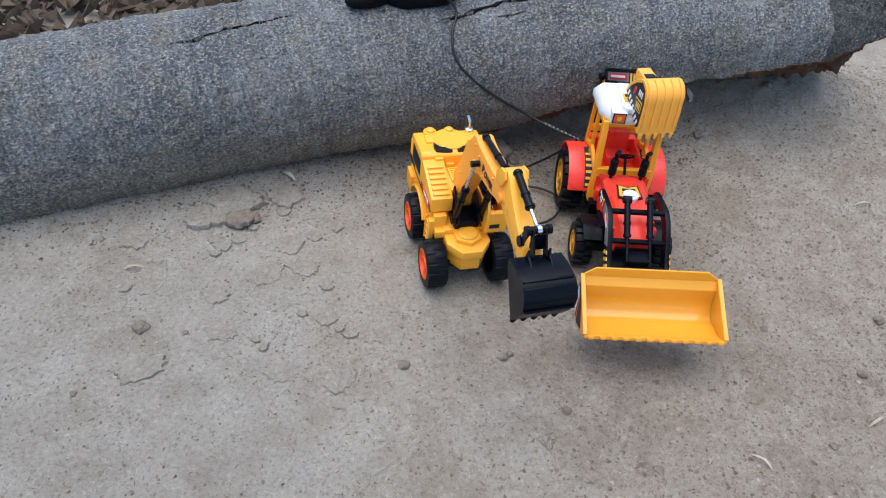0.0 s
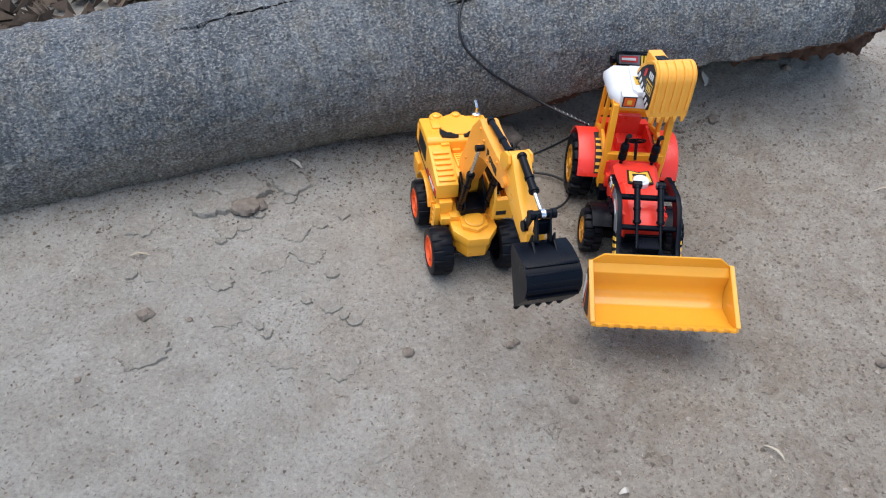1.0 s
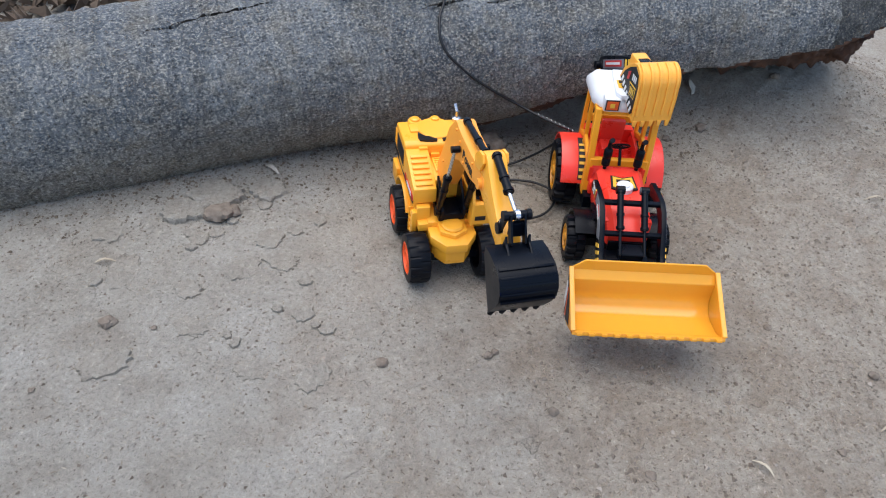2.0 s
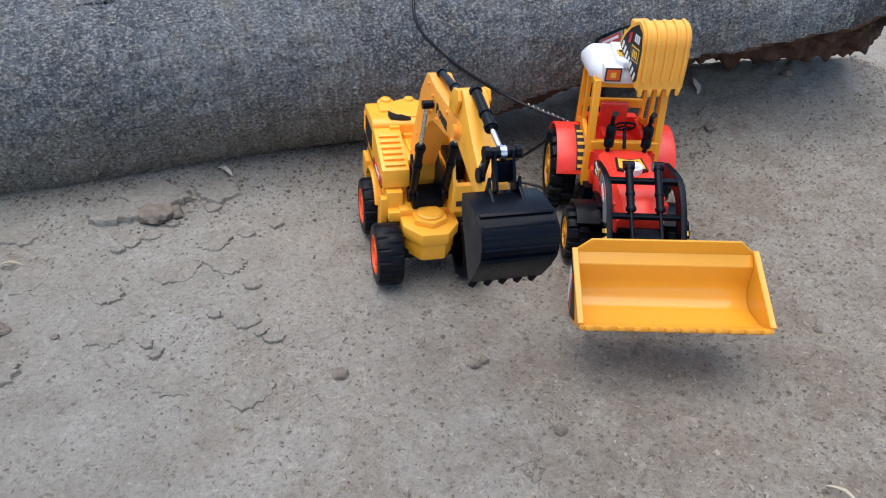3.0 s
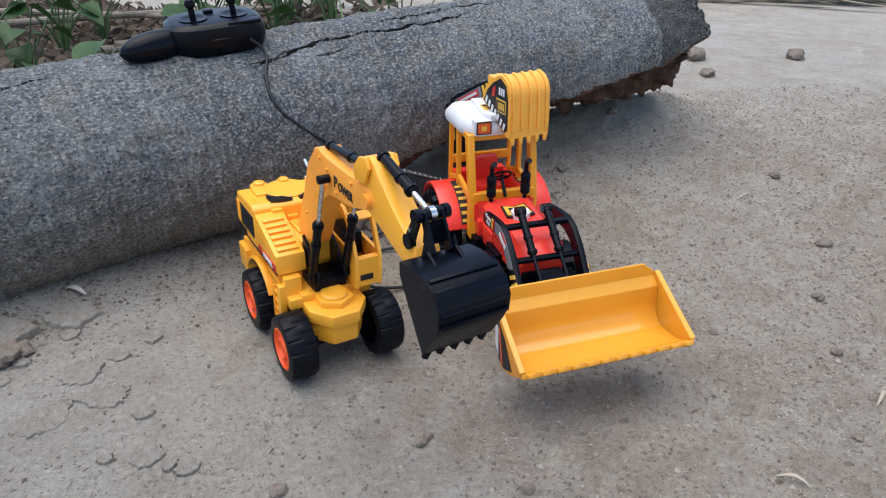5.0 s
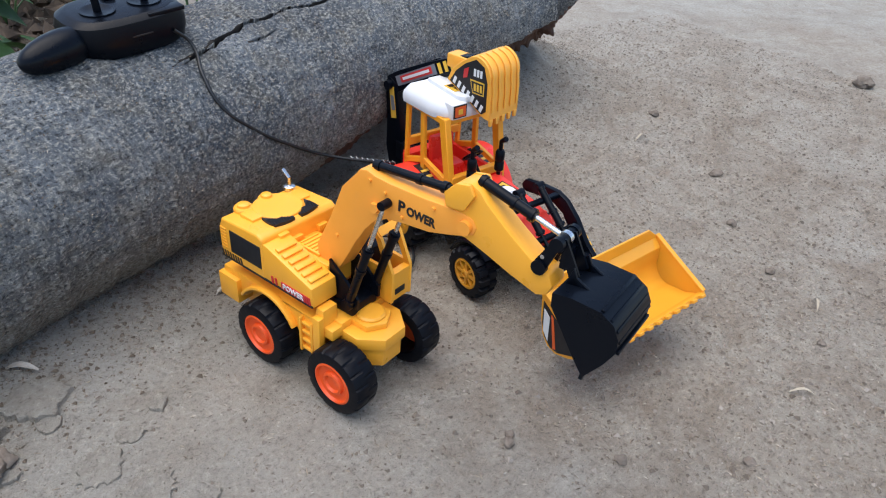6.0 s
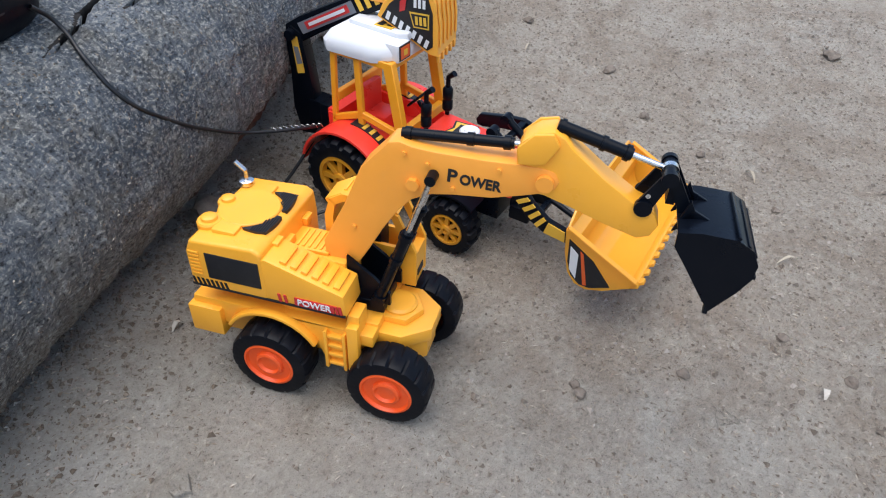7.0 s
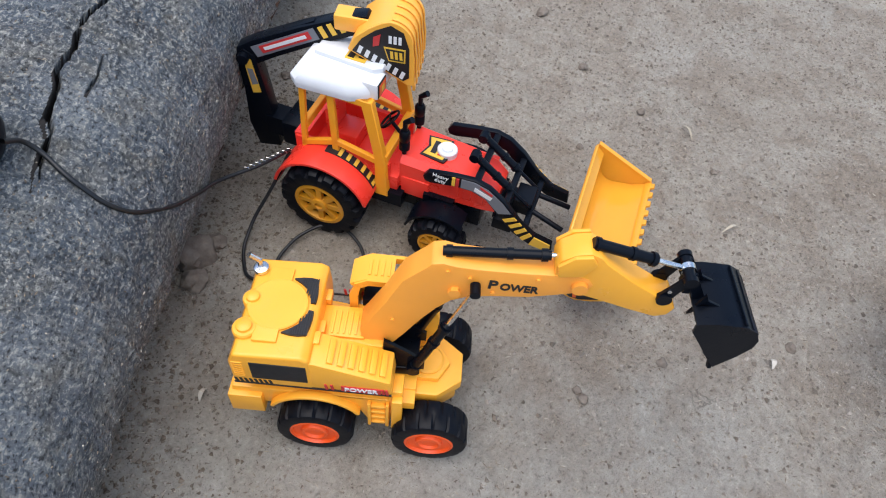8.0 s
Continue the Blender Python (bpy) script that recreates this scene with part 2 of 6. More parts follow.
DRYLEAF = wood_mat("dry_palm_leaf", (0.30, 0.25, 0.18), (0.50, 0.44, 0.34), 30)
BROWNLEAF = wood_mat("brown_dead_leaf", (0.045, 0.032, 0.022), (0.15, 0.105, 0.07), 30)
SHEATH = wood_mat("dry_palm_sheath", (0.10, 0.065, 0.04), (0.30, 0.21, 0.14), 20)
ROT = wood_mat("rotten_brown_wood", (0.035, 0.016, 0.010), (0.12, 0.055, 0.03), 60)
# near-black colour given to the faces inside the trunk's cracks
CRACKWOOD = wood_mat("near_black_crack_wood", (0.006, 0.005, 0.004), (0.022, 0.015, 0.011), 60)
STICK = wood_mat("dry_stick", (0.16, 0.13, 0.10), (0.38, 0.33, 0.27), 40)


def leaf_mat():
    m, nt, p = blank("green_leaf")
    g = nt.nodes.new("ShaderNodeNewGeometry")
    v = coords(nt)
    c = ramp(nt, g.outputs["Random Per Island"], [(0, (0.035, 0.085, 0.025)), (0.6, (0.07, 0.16, 0.045)), (1, (0.13, 0.23, 0.07))])
    c = mixed(nt, 0.4, c, ramp(nt, noise_tex(nt, v, 60, 4), [(0.3, (0.5,) * 3), (0.7, (1,) * 3)]), "MULTIPLY")
    nt.links.new(c, p.inputs["Base Color"])
    p.inputs["Roughness"].default_value = 0.5
    return m


LEAF = leaf_mat()


# ---- mesh helpers ----
def link_mesh(name, bm, mat, parent=None, label="", smooth=35, m=None):
    me = bpy.data.meshes.new(name)
    if m is not None:
        bm.transform(m)
    bmesh.ops.recalc_face_normals(bm, faces=bm.faces[:])
    if smooth:
        for f in bm.faces:
            f.smooth = True
        for e in bm.edges:
            if len(e.link_faces) == 2 and e.calc_face_angle(0) > radians(smooth):
                e.smooth = False
    bm.to_mesh(me)
    bm.free()
    me.materials.append(mat)
    ob = new(name, me)
    if parent is not None:
        ob.parent = parent
    if label:
        tagged(ob, label)
    return ob


def part(name, bm, mat, parent, label="", m=None, smooth=35):
    return link_mesh(name, bm, mat, parent, label, smooth, m)


def soften(bm, r, seg=2, angle=30):
    if r > 0:
        es = [e for e in bm.edges if len(e.link_faces) == 2 and e.calc_face_angle(0) > radians(angle)]
        bmesh.ops.bevel(bm, geom=es, offset=r, segments=seg, profile=0.6, affect="EDGES", clamp_overlap=True)
    return bm


def box(x0, x1, y0, y1, z0, z1, r=0.0, seg=2):
    bm = bmesh.new()
    bmesh.ops.create_cube(bm, size=1)
    bm.transform(Matrix.Translation(((x0 + x1) / 2, (y0 + y1) / 2, (z0 + z1) / 2)) @ Matrix.Diagonal((x1 - x0, y1 - y0, z1 - z0, 1)))
    return soften(bm, r, seg)


def add_box(bm, x0, x1, y0, y1, z0, z1, m=None):
    mm = Matrix.Translation(((x0 + x1) / 2, (y0 + y1) / 2, (z0 + z1) / 2)) @ Matrix.Diagonal((x1 - x0, y1 - y0, z1 - z0, 1))
    bmesh.ops.create_cube(bm, size=1, matrix=(m @ mm) if m is not None else mm)
    return bm


def prism(pts, a0, a1, axis="y", r=0.0, seg=2, bm=None):
    """A polygon, pulled along an axis: (x, z) along y, (x, y) along z, (y, z) along x."""
    own = bm is None
    bm = bmesh.new() if own else bm
    put = {"y": lambda p, a: (p[0], a, p[1]), "z": lambda p, a: (p[0], p[1], a), "x": lambda p, a: (a, p[0], p[1])}[axis]
    lo = [bm.verts.new(put(p, a0)) for p in pts]
    hi = [bm.verts.new(put(p, a1)) for p in pts]
    n = len(pts)
    bm.faces.new(lo)
    bm.faces.new(hi[::-1])
    for i in range(n):
        bm.faces.new((lo[i], hi[i], hi[(i + 1) % n], lo[(i + 1) % n]))
    bmesh.ops.recalc_face_normals(bm, faces=bm.faces[:])
    if own:
        bmesh.ops.triangulate(bm, faces=[f for f in bm.faces if len(f.verts) > 4])
        bmesh.ops.join_triangles(bm, faces=bm.faces[:], cmp_seam=False, cmp_sharp=False, cmp_uvs=False, cmp_vcols=False, cmp_materials=False, angle_face_threshold=0.01, angle_shape_threshold=3.1)
        soften(bm, r, seg)
    return bm


def rod(a, b, r0, r1=None, seg=14, bm=None, cap=True):
    bm = bmesh.new() if bm is None else bm
    a, b = Vector(a), Vector(b)
    d = b - a
    m = Matrix.Translation((a + b) / 2) @ d.to_track_quat("Z", "Y").to_matrix().to_4x4()
    bmesh.ops.create_cone(bm, cap_ends=cap, segments=seg, radius1=r0, radius2=r0 if r1 is None else r1, depth=d.length, matrix=m)
    return bm


def lathe(profile, seg=32, axis="y", bm=None, m=None, caps=True):
    """Profile of (radius, along the axis), turned round the axis."""
    bm = bmesh.new() if bm is None else bm
    rings = []
    for r, a in profile:
        ring = []
        for i in range(seg):
            t = 2 * math.pi * i / seg
            c, s = r * math.cos(t), r * math.sin(t)
            p = Vector((c, a, s) if axis == "y" else (c, s, a))
            ring.append(bm.verts.new(m @ p if m is not None else p))
        rings.append(ring)
    for p, q in zip(rings, rings[1:]):
        for i in range(seg):
            bm.faces.new((p[i], p[(i + 1) % seg], q[(i + 1) % seg], q[i]))
    for ring in (rings[0], rings[-1]) if caps else ():
        try:
            bm.faces.new(ring)
        except ValueError:
            pass
    return bm


def sheet(path, y0, y1, thick, bm=None):
    """A bent plate: a path of (x, z) with a thickness, pulled along y."""
    n = len(path)
    off = []
    for i in range(n):
        a, b = Vector(path[max(0, i - 1)]), Vector(path[min(n - 1, i + 1)])
        d = (b - a).normalized()
        off.append((path[i][0] - d.y * thick, path[i][1] + d.x * thick))
    return prism(list(path) + off[::-1], y0, y1, "y", bm=bm)


def tyre(r, w, lugs, depth, style="block"):
    """A moulded tyre round y with raised lugs and a hollow for the rim."""
    bm = bmesh.new()
    n = lugs * 8
    prof = [(0.62, -0.46), (0.66, -0.50), (0.86, -0.50), (0.955, -0.47), (1.0, -0.36), (1.0, -0.02), (1.0, 0.02), (1.0, 0.36), (0.955, 0.47), (0.86, 0.50), (0.66, 0.50), (0.62, 0.46)]
    rings = []
    for j, (k, a) in enumerate(prof):
        ring = []
        for i in range(n):
            t = 2 * math.pi * i / n
            ph = i % 8
            rr = r * k
            if 3 <= j <= 8:
                shift = 0 if (a < 0 or style == "bar") else 4
                if style == "chevron":
                    shift = int(round(abs(a) * 9)) % 8 + (4 if a > 0 else 0)
                lug = ((ph + shift) % 8) < {"bar": 4, "groove": 7}.get(style, 5)
                if not lug:
                    rr -= depth
            ring.append(bm.verts.new((rr * math.cos(t), a * w, rr * math.sin(t))))
        rings.append(ring)
    for p, q in zip(rings, rings[1:]):
        for i in range(n):
            bm.faces.new((p[i], p[(i + 1) % n], q[(i + 1) % n], q[i]))
    for i in range(n):
        bm.faces.new((rings[-1][i], rings[-1][(i + 1) % n], rings[0][(i + 1) % n], rings[0][i]))
    return bm


def words(text, size, m, mat, parent, name="lettering", depth=0.0003, bold=0.0, width=0.0):
    """Raised lettering: local x along the line, y up the letters, z out of the surface."""
    cu = bpy.data.curves.new(name, "FONT")
    cu.body = text
    cu.size = size
    cu.extrude = depth
    cu.offset = bold
    cu.align_x = "CENTER"
    cu.align_y = "CENTER"
    cu.resolution_u = 3
    tmp = bpy.data.objects.new(name, cu)
    me = bpy.data.meshes.new_from_object(tmp)
    bpy.data.objects.remove(tmp)
    xs = [v.co.x for v in me.vertices]
    k = width / (max(xs) - min(xs)) if width else 1.0
    me.transform(m @ Matrix.Diagonal((k, 1, 1, 1)))
    me.materials.append(mat)
    ob = new(name, me)
    ob.parent = parent
    return ob


def root(name, m, label, category, group=""):
    ob = new(name)
    ob.empty_display_size = 0.02
    ob.matrix_world = m
    return tagged(ob, label, category, group)


# ---- ground ----
LOG_R = 0.1086


def log_axis(x):
    return Vector((x, 1.0315 + 0.3912 * x - 0.2239 * x * x, 0.1151 + 0.108 * x))


def log_tangent(x):
    return Vector((1, 0.3912 - 0.4478 * x, 0.108)).normalized()


def ground_z(x, y):
    far = max(abs(x) - 0.9, abs(y - 0.7) - 0.9, 0.0)
    n = noise.fractal(Vector((x * 9, y * 9, 0.3)), 0.9, 2.1, 4) * 0.0022
    n += noise.noise(Vector((x * 2.2, y * 2.2, 4.0))) * 0.0025
    rough = 0.35 + 0.65 * max(0.0, min(1.0, (x + 0.05) / 0.35))
    n += noise.noise(Vector((x * 45, y * 45, 9.0))) * 0.0016 * rough
    n += max(0.0, noise.noise(Vector((x * 75, y * 75, 1.0))) - 0.15) * 0.0040 * rough
    n += max(0.0, noise.noise(Vector((x * 110, y * 110, 6.0))) - 0.10) * 0.0040 * rough
    n -= max(0.0, noise.noise(Vector((x * 38, y * 38, 12.0))) - 0.25) * 0.0060 * rough
    n += min(far, 6.0) * 0.012 * noise.noise(Vector((x * 0.7, y * 0.7, 2.0)))
    bank = 0.0
    if -1.3 < x < 0.75:
        a = log_axis(x)
        d = (a.y - y) * 0.93
        grow = max(0.0, min(1.0, (0.25 - x) / 0.35))
        bank = 0.016 * grow * math.exp(-((d - 0.04) / 0.07) ** 2)
    u = x + y - 1.40
    rise = 0.115 * (1 - math.exp(-max(0.0, u + 0.03 * noise.noise(Vector((x * 3, y * 3, 8)))) * 0.165 / 0.115)) if x > -0.2 and u > 0 else 0.0
    rise *= max(0.0, min(1.0, (x + 0.2) / 0.35))
    if 0.05 < x < 0.8:
        a = log_axis(min(x, 0.68))
        bank += 0.050 * max(0.0, min(1.0, (x - 0.15) / 0.2)) * max(0.0, min(1.0, (0.80 - x) / 0.12)) * math.exp(-((y - a.y - 0.02) / 0.085) ** 2)
    slope = 0.055 * max(0.0, min(0.16, x - 0.25)) * max(0.0, min(1.0, 1 - (y - 1.0) / 0.2))
    dip = -0.003 * math.exp(-((x - 0.10) / 0.14) ** 2 - ((y - 0.79) / 0.12) ** 2)
    return n + bank + rise + slope + dip + 0.001


def spread(lo, hi, step, reach, ratio=1.35):
    mid = [float(v) for v in np.arange(lo, hi + step / 2, step)]
    d, a, b, left, right = step, lo, hi, [], []
    while a > -reach:
        d *= ratio
        a -= d
        left.append(a)
    d = step
    while b < reach:
        d *= ratio
        b += d
        right.append(b)
    return left[::-1] + mid + right


def build_ground():
    xs, ys = spread(-0.62, 0.90, 0.0042, 60), spread(0.30, 1.30, 0.0042, 60)
    verts = [(x, y, ground_z(x, y)) for y in ys for x in xs]
    n = len(xs)
    faces = [(j * n + i, j * n + i + 1, (j + 1) * n + i + 1, (j + 1) * n + i) for j in range(len(ys) - 1) for i in range(n - 1)]
    me = bpy.data.meshes.new("ground")
    me.from_pydata(verts, [], faces)
    me.materials.append(SOIL)
    me.shade_smooth()
    ob = new("ground", me)
    return tagged(ob, "dry trodden greyish brown earth with fine cracks", "ground", kind="structure")


build_ground()


# ---- fallen palm trunk ----
CRACK_R = [(0.030, 55), (0.042, 57), (0.064, 58), (0.074, 62), (0.097, 63), (0.107, 66), (0.130, 65), (0.154, 68), (0.175, 66), (0.192, 64), (0.225, 67), (0.256, 66), (0.30, 70)]
CRACK_B = [(0.175, 72), (0.20, 76), (0.24, 76), (0.29, 80), (0.34, 79), (0.38, 83)]
CRACK_L = [(-0.276, 70), (-0.253, 68), (-0.240, 72), (-0.203, 74), (-0.171, 75), (-0.146, 77)]
CRACK_S = [(0.10, 55), (0.115, 54), (0.135, 56)]


def crack_depth(x, deg):
    best = 0.0
    for line, wide, deep in ((CRACK_R, 0.0019, 0.018), (CRACK_B, 0.0019, 0.014), (CRACK_L, 0.0018, 0.012), (CRACK_S, 0.0016, 0.008)):
        if not (line[0][0] - 0.01 < x < line[-1][0] + 0.01):
            continue
        px, py = x, deg * math.pi / 180 * LOG_R
        for (xa, da), (xb, db) in zip(line, line[1:]):
            ya, yb = da * math.pi / 180 * LOG_R, db * math.pi / 180 * LOG_R
            ux, uy = xb - xa, yb - ya
            s = max(0.0, min(1.0, ((px - xa) * ux + (py - ya) * uy) / (ux * ux + uy * uy)))
            d = math.hypot(px - xa - s * ux, py - ya - s * uy)
            taper = min(1.0, (xa + s * ux - line[0][0]) / 0.03 + 0.3, (line[-1][0] - xa - s * ux) / 0.05 + 0.3)
            w = wide * taper * (0.80 + 0.9 * noise.noise(Vector((px * 160, py * 160, 1))))
            if d < w:
                best = max(best, deep * taper * (1 - (d / w) ** 4))
    return best


def log_point(x, deg, out=0.0):
    """A place on the trunk: x along it, degrees up from its front."""
    t = log_tangent(x)
    side = Vector((-t.y, t.x, 0)).normalized()
    up = t.cross(side) if t.cross(side).z > 0 else -t.cross(side)
    a = radians(deg)
    return log_axis(x) + (LOG_R + out) * (-side * math.cos(a) + up * math.sin(a))


EDGE = [(0.0, -80), (0.12, -42), (0.235, -19), (0.36, -9), (0.43, -5), (0.50, 0), (0.54, 4), (0.58, 9), (0.64, 20), (0.70, 30)]


def rot_edge(x):
    """How far up the front the underside has rotted away, in degrees."""
    e = EDGE[0][1] if x < 0 else EDGE[-1][1]
    for (xa, da), (xb, db) in zip(EDGE, EDGE[1:]):
        if xa <= x <= xb:
            e = da + (db - da) * (x - xa) / (xb - xa)
    return e + 3.0 * noise.noise(Vector((x * 22, 0, 6))) + 1.5 * noise.noise(Vector((x * 70, 0, 2)))


def build_log():
    x0, x1 = -1.25, 0.655
    xs = [float(v) for v in (*np.arange(x0, -0.60, 0.012), *np.arange(-0.60, x1 + 0.001, 0.0021))]
    degs = [float(v) for v in (*np.arange(-150, 46, 2.2), *np.arange(46, 86, 0.36), *np.arange(86, 209, 3.0))]
    n = len(degs)
    verts, uvs = [], []
    for x in xs:
        ring = 0.0022 * noise.noise(Vector((x * 30, 0, 3))) + 0.0015 * noise.noise(Vector((x * 75, 0, 5)))
        end = max(0.0, (x - 0.56) / 0.095)
        for dg in degs:
            a = radians(dg)
            cx, sx = math.cos(a), math.sin(a)
            o = ring + 0.005 * noise.noise(Vector((x * 4, cx * 1.2, sx * 1.2)))
            o += 0.0022 * noise.fractal(Vector((x * 60, cx * 9, sx * 9)), 0.8, 2.0, 4)
            o -= crack_depth(x, dg)
            if end > 0:
                o += -0.018 * end * end + 0.008 * end * noise.fractal(Vector((x * 70, cx * 6, sx * 6)), 0.7, 2.0, 4)
            e = rot_edge(x)
            if x > 0.02 and dg < e:
                o -= min(1.0, (x - 0.02) / 0.15) * min(1.0, (e - dg) / 9) * min(1.0, max(0.0, dg + 150) / 25) * (0.058 + 0.022 * noise.fractal(Vector((x * 26, cx * 5, sx * 5)), 0.8, 2.0, 3))
            verts.append(log_point(x, dg, o))
            uvs.append((x, a * LOG_R))
    faces = []
    for i in range(len(xs) - 1):
        for j in range(n):
            k = (j + 1) % n
            faces.append((i * n + j, i * n + k, (i + 1) * n + k, (i + 1) * n + j))
    # ragged broken end, sunk inwards
    last = (len(xs) - 1) * n
    c = log_axis(x1)
    base = len(verts)
    for ringk, (f, push) in enumerate(((0.75, -0.012), (0.45, -0.03), (0.15, -0.02))):
        for j in range(n):
            v = verts[last + j]
            w = c.lerp(v, f) + log_tangent(x1) * (push + 0.012 * noise.noise(v * 60 + Vector((ringk, 0, 0))))
            verts.append(w)
            uvs.append((0.7 + f * 0.05, radians(degs[j]) * LOG_R))
    prev = last
    for ringk in range(3):
        cur = base + ringk * n
        for j in range(n):
            k = (j + 1) % n
            faces.append((prev + j, prev + k, cur + k, cur + j))
        prev = cur
    faces.append([prev + j for j in range(n)][::-1])
    mids = [verts[f[0]].x for f in faces]
    nb = (len(xs) - 1) * n
    kinds = []
    for q in range(len(faces)):
        if q >= nb:
            kinds.append(2)
            continue
        dg = degs[q % n]
        if (mids[q] > 0.05 and dg < rot_edge(mids[q]) - 1.0):
            kinds.append(2)
        elif crack_depth(mids[q], dg) > 0.0045:
            kinds.append(4 if mids[q] < 0 else 3)
        else:
            kinds.append(1 if mids[q] > 0.565 + 0.03 * noise.noise(Vector((dg * 0.03, 3, 0))) else 0)
    ob = root("fallen_trunk", Matrix.Identity(4), "weathered grey fallen palm trunk lying on the earth", "tree trunk")
    arr = np.array(uvs, dtype=np.float32)
    for kind, (name, mat, label) in enumerate((("bark", BARK, "grey weathered bark"), ("end_bark", CHAR, "rough dark bark at the broken end"), ("rotten_wood", ROT, "dark brown rotten wood"), ("crack", CRACKWOOD, "deep black crack along the bark"), ("crack", CRACKWOOD, "deep black crack along the bark"))):
        mine = [f for f, k in zip(faces, kinds) if k == kind]
        used = sorted({v for f in mine for v in f})
        at = {v: k for k, v in enumerate(used)}
        me = bpy.data.meshes.new(name)
        me.from_pydata([tuple(verts[v]) for v in used], [], [[at[v] for v in f] for f in mine])
        uvl = me.uv_layers.new(name="UVMap")
        idx = np.empty(len(me.loops), dtype=np.int32)
        me.loops.foreach_get("vertex_index", idx)
        uvl.data.foreach_set("uv", arr[np.array(used)][idx].ravel())
        me.materials.append(mat)
        me.shade_smooth()
        p = new(name, me)
        p.parent = ob
        tagged(p, label)
    return ob


build_log()


# ---- toy excavator ----
def arc(cx, cz, r, a0, a1, n):
    return [(cx + r * math.cos(radians(a0 + (a1 - a0) * i / (n - 1))), cz + r * math.sin(radians(a0 + (a1 - a0) * i / (n - 1)))) for i in range(n)]


def cylinder_part(parent, a, b, r, share, name="hydraulic_cylinder", tube=None, rodm=None, collars=True):
    """A hydraulic cylinder from a to b: a ribbed tube over the first share of the way, then a rod."""
    a, b = Vector(a), Vector(b)
    c = a.lerp(b, share)
    bm = rod(a, c, r, seg=16)
    if collars:
        for k, w in ((0.06, 1.25), (0.62, 1.22), (0.94, 1.3)):
            p, q = a.lerp(c, k - 0.03), a.lerp(c, k + 0.03)
            rod(p, q, r * w, seg=16, bm=bm)
    ob = part(name, bm, tube or BLACK, parent)
    part("piston_rod", rod(c, b, r * 0.5, seg=12), rodm or CHROME, ob, "bright metal rod")
    return ob


def excavator(m):
    ob = root("toy_excavator", m, "yellow plastic toy excavator with orange-hubbed black wheels standing on the earth", "toy vehicle", "toy vehicles")
    # chassis
    bm = box(-0.100, 0.030, -0.026, 0.026, 0.030, 0.068)
    lathe([(0.030, 0.067), (0.030, 0.0835)], 40, "z", bm, Matrix.Translation((-0.030, 0, 0)))
    for s in (-1, 1):
        pts = [(-0.106, 0.048), (-0.086, 0.048)] + arc(-0.0435, 0.033, 0.036, 158, 20, 12) + [(-0.004, 0.031), (0.012, 0.031), (0.014, 0.052), (0.021, 0.060), (0.021, 0.082), (0.013, 0.082), (0.010, 0.068), (-0.104, 0.068)]
        prism(pts, s * 0.022, s * 0.0370, bm=bm)
        # flared lip over the rear wheel and ladder rungs
        lip = arc(-0.0435, 0.033, 0.0385, 150, 28, 12)
        prism(arc(-0.0435, 0.033, 0.0355, 28, 150, 12) + lip, s * 0.0365, s * 0.0430, bm=bm)
        for k in range(4):
            add_box(bm, -0.002, 0.009, s * 0.0365, s * 0.0405, 0.034 + k * 0.0085, 0.037 + k * 0.0085)
        for x in (-0.0045, 0.009):
            add_box(bm, x, x + 0.0028, min(s * 0.0365, s * 0.0412), max(s * 0.0365, s * 0.0412), 0.031, 0.066)
        prism([(0.0135, 0.031), (0.0215, 0.042), (0.0215, 0.076), (0.0135, 0.076)], s * 0.0365, s * 0.0425, bm=bm)
    for s in (-1, 1):
        add_box(bm, -0.1070, -0.082, min(s * 0.022, s * 0.0415), max(s * 0.022, s * 0.0400), 0.0380, 0.0620)
    soften(bm, 0.0012, 2)
    part("chassis", bm, YELLOW, ob)
    prow = [(0.012, -0.0260), (0.046, -0.0260), (0.064, -0.0120), (0.064, 0.0120), (0.046, 0.0260), (0.012, 0.0260)]
    bm = prism([(0.012 + (x - 0.012) * 0.94, y * 0.9) for x, y in prow], 0.0315, 0.052, "z")
    prism(prow, 0.050, 0.0615, "z", bm=bm)
    soften(bm, 0.0016)
    pr = part("prow", bm, YELLOW, ob)
    hexa = [(0.0370 + 0.0175 * math.cos(k * math.pi / 3), 0.0175 * math.sin(k * math.pi / 3)) for k in range(6)]
    bm = prism(hexa, 0.0610, 0.0670, "z", 0.0014)
    lathe([(0.0122, 0.0665), (0.0122, 0.0687), (0.0105, 0.0703), (0.006, 0.0707)], 28, "z", bm, Matrix.Translation((0.0370, 0, 0)))
    part("boss", bm, YELLOW, pr)
    part("front_deck", box(-0.010, 0.0300, -0.0365, 0.0365, 0.0560, 0.0660, 0.0012), YELLOW, ob)
    part("axle", box(0.0390, 0.0480, -0.030, 0.030, 0.026, 0.036, 0.002), BLACK, ob)
    part("underside", box(-0.09, 0.030, -0.020, 0.020, 0.024, 0.046, 0.002), BLACK, ob)
    # wheels
    for x in (-0.0435, 0.0435):
        for s in (-1, 1):
            w = part("wheel", tyre(0.0292, 0.024, 16, 0.0011, "groove"), RUBBER, ob, "black grooved plastic tyre")
            w.location = (x, s * 0.0400, 0.0305)
            o = s * 0.0115
            dish = [(0.0192, o * 0.55), (0.0192, o), (0.0172, o * 1.06), (0.0160, o * 0.86), (0.0105, o * 0.80), (0.0098, o * 1.0), (0.0080, o * 1.05), (0.0066, o * 0.88), (0.0005, o * 0.86)]
            part("hub", lathe(dish, 36), HUB, w, "orange plastic hub")
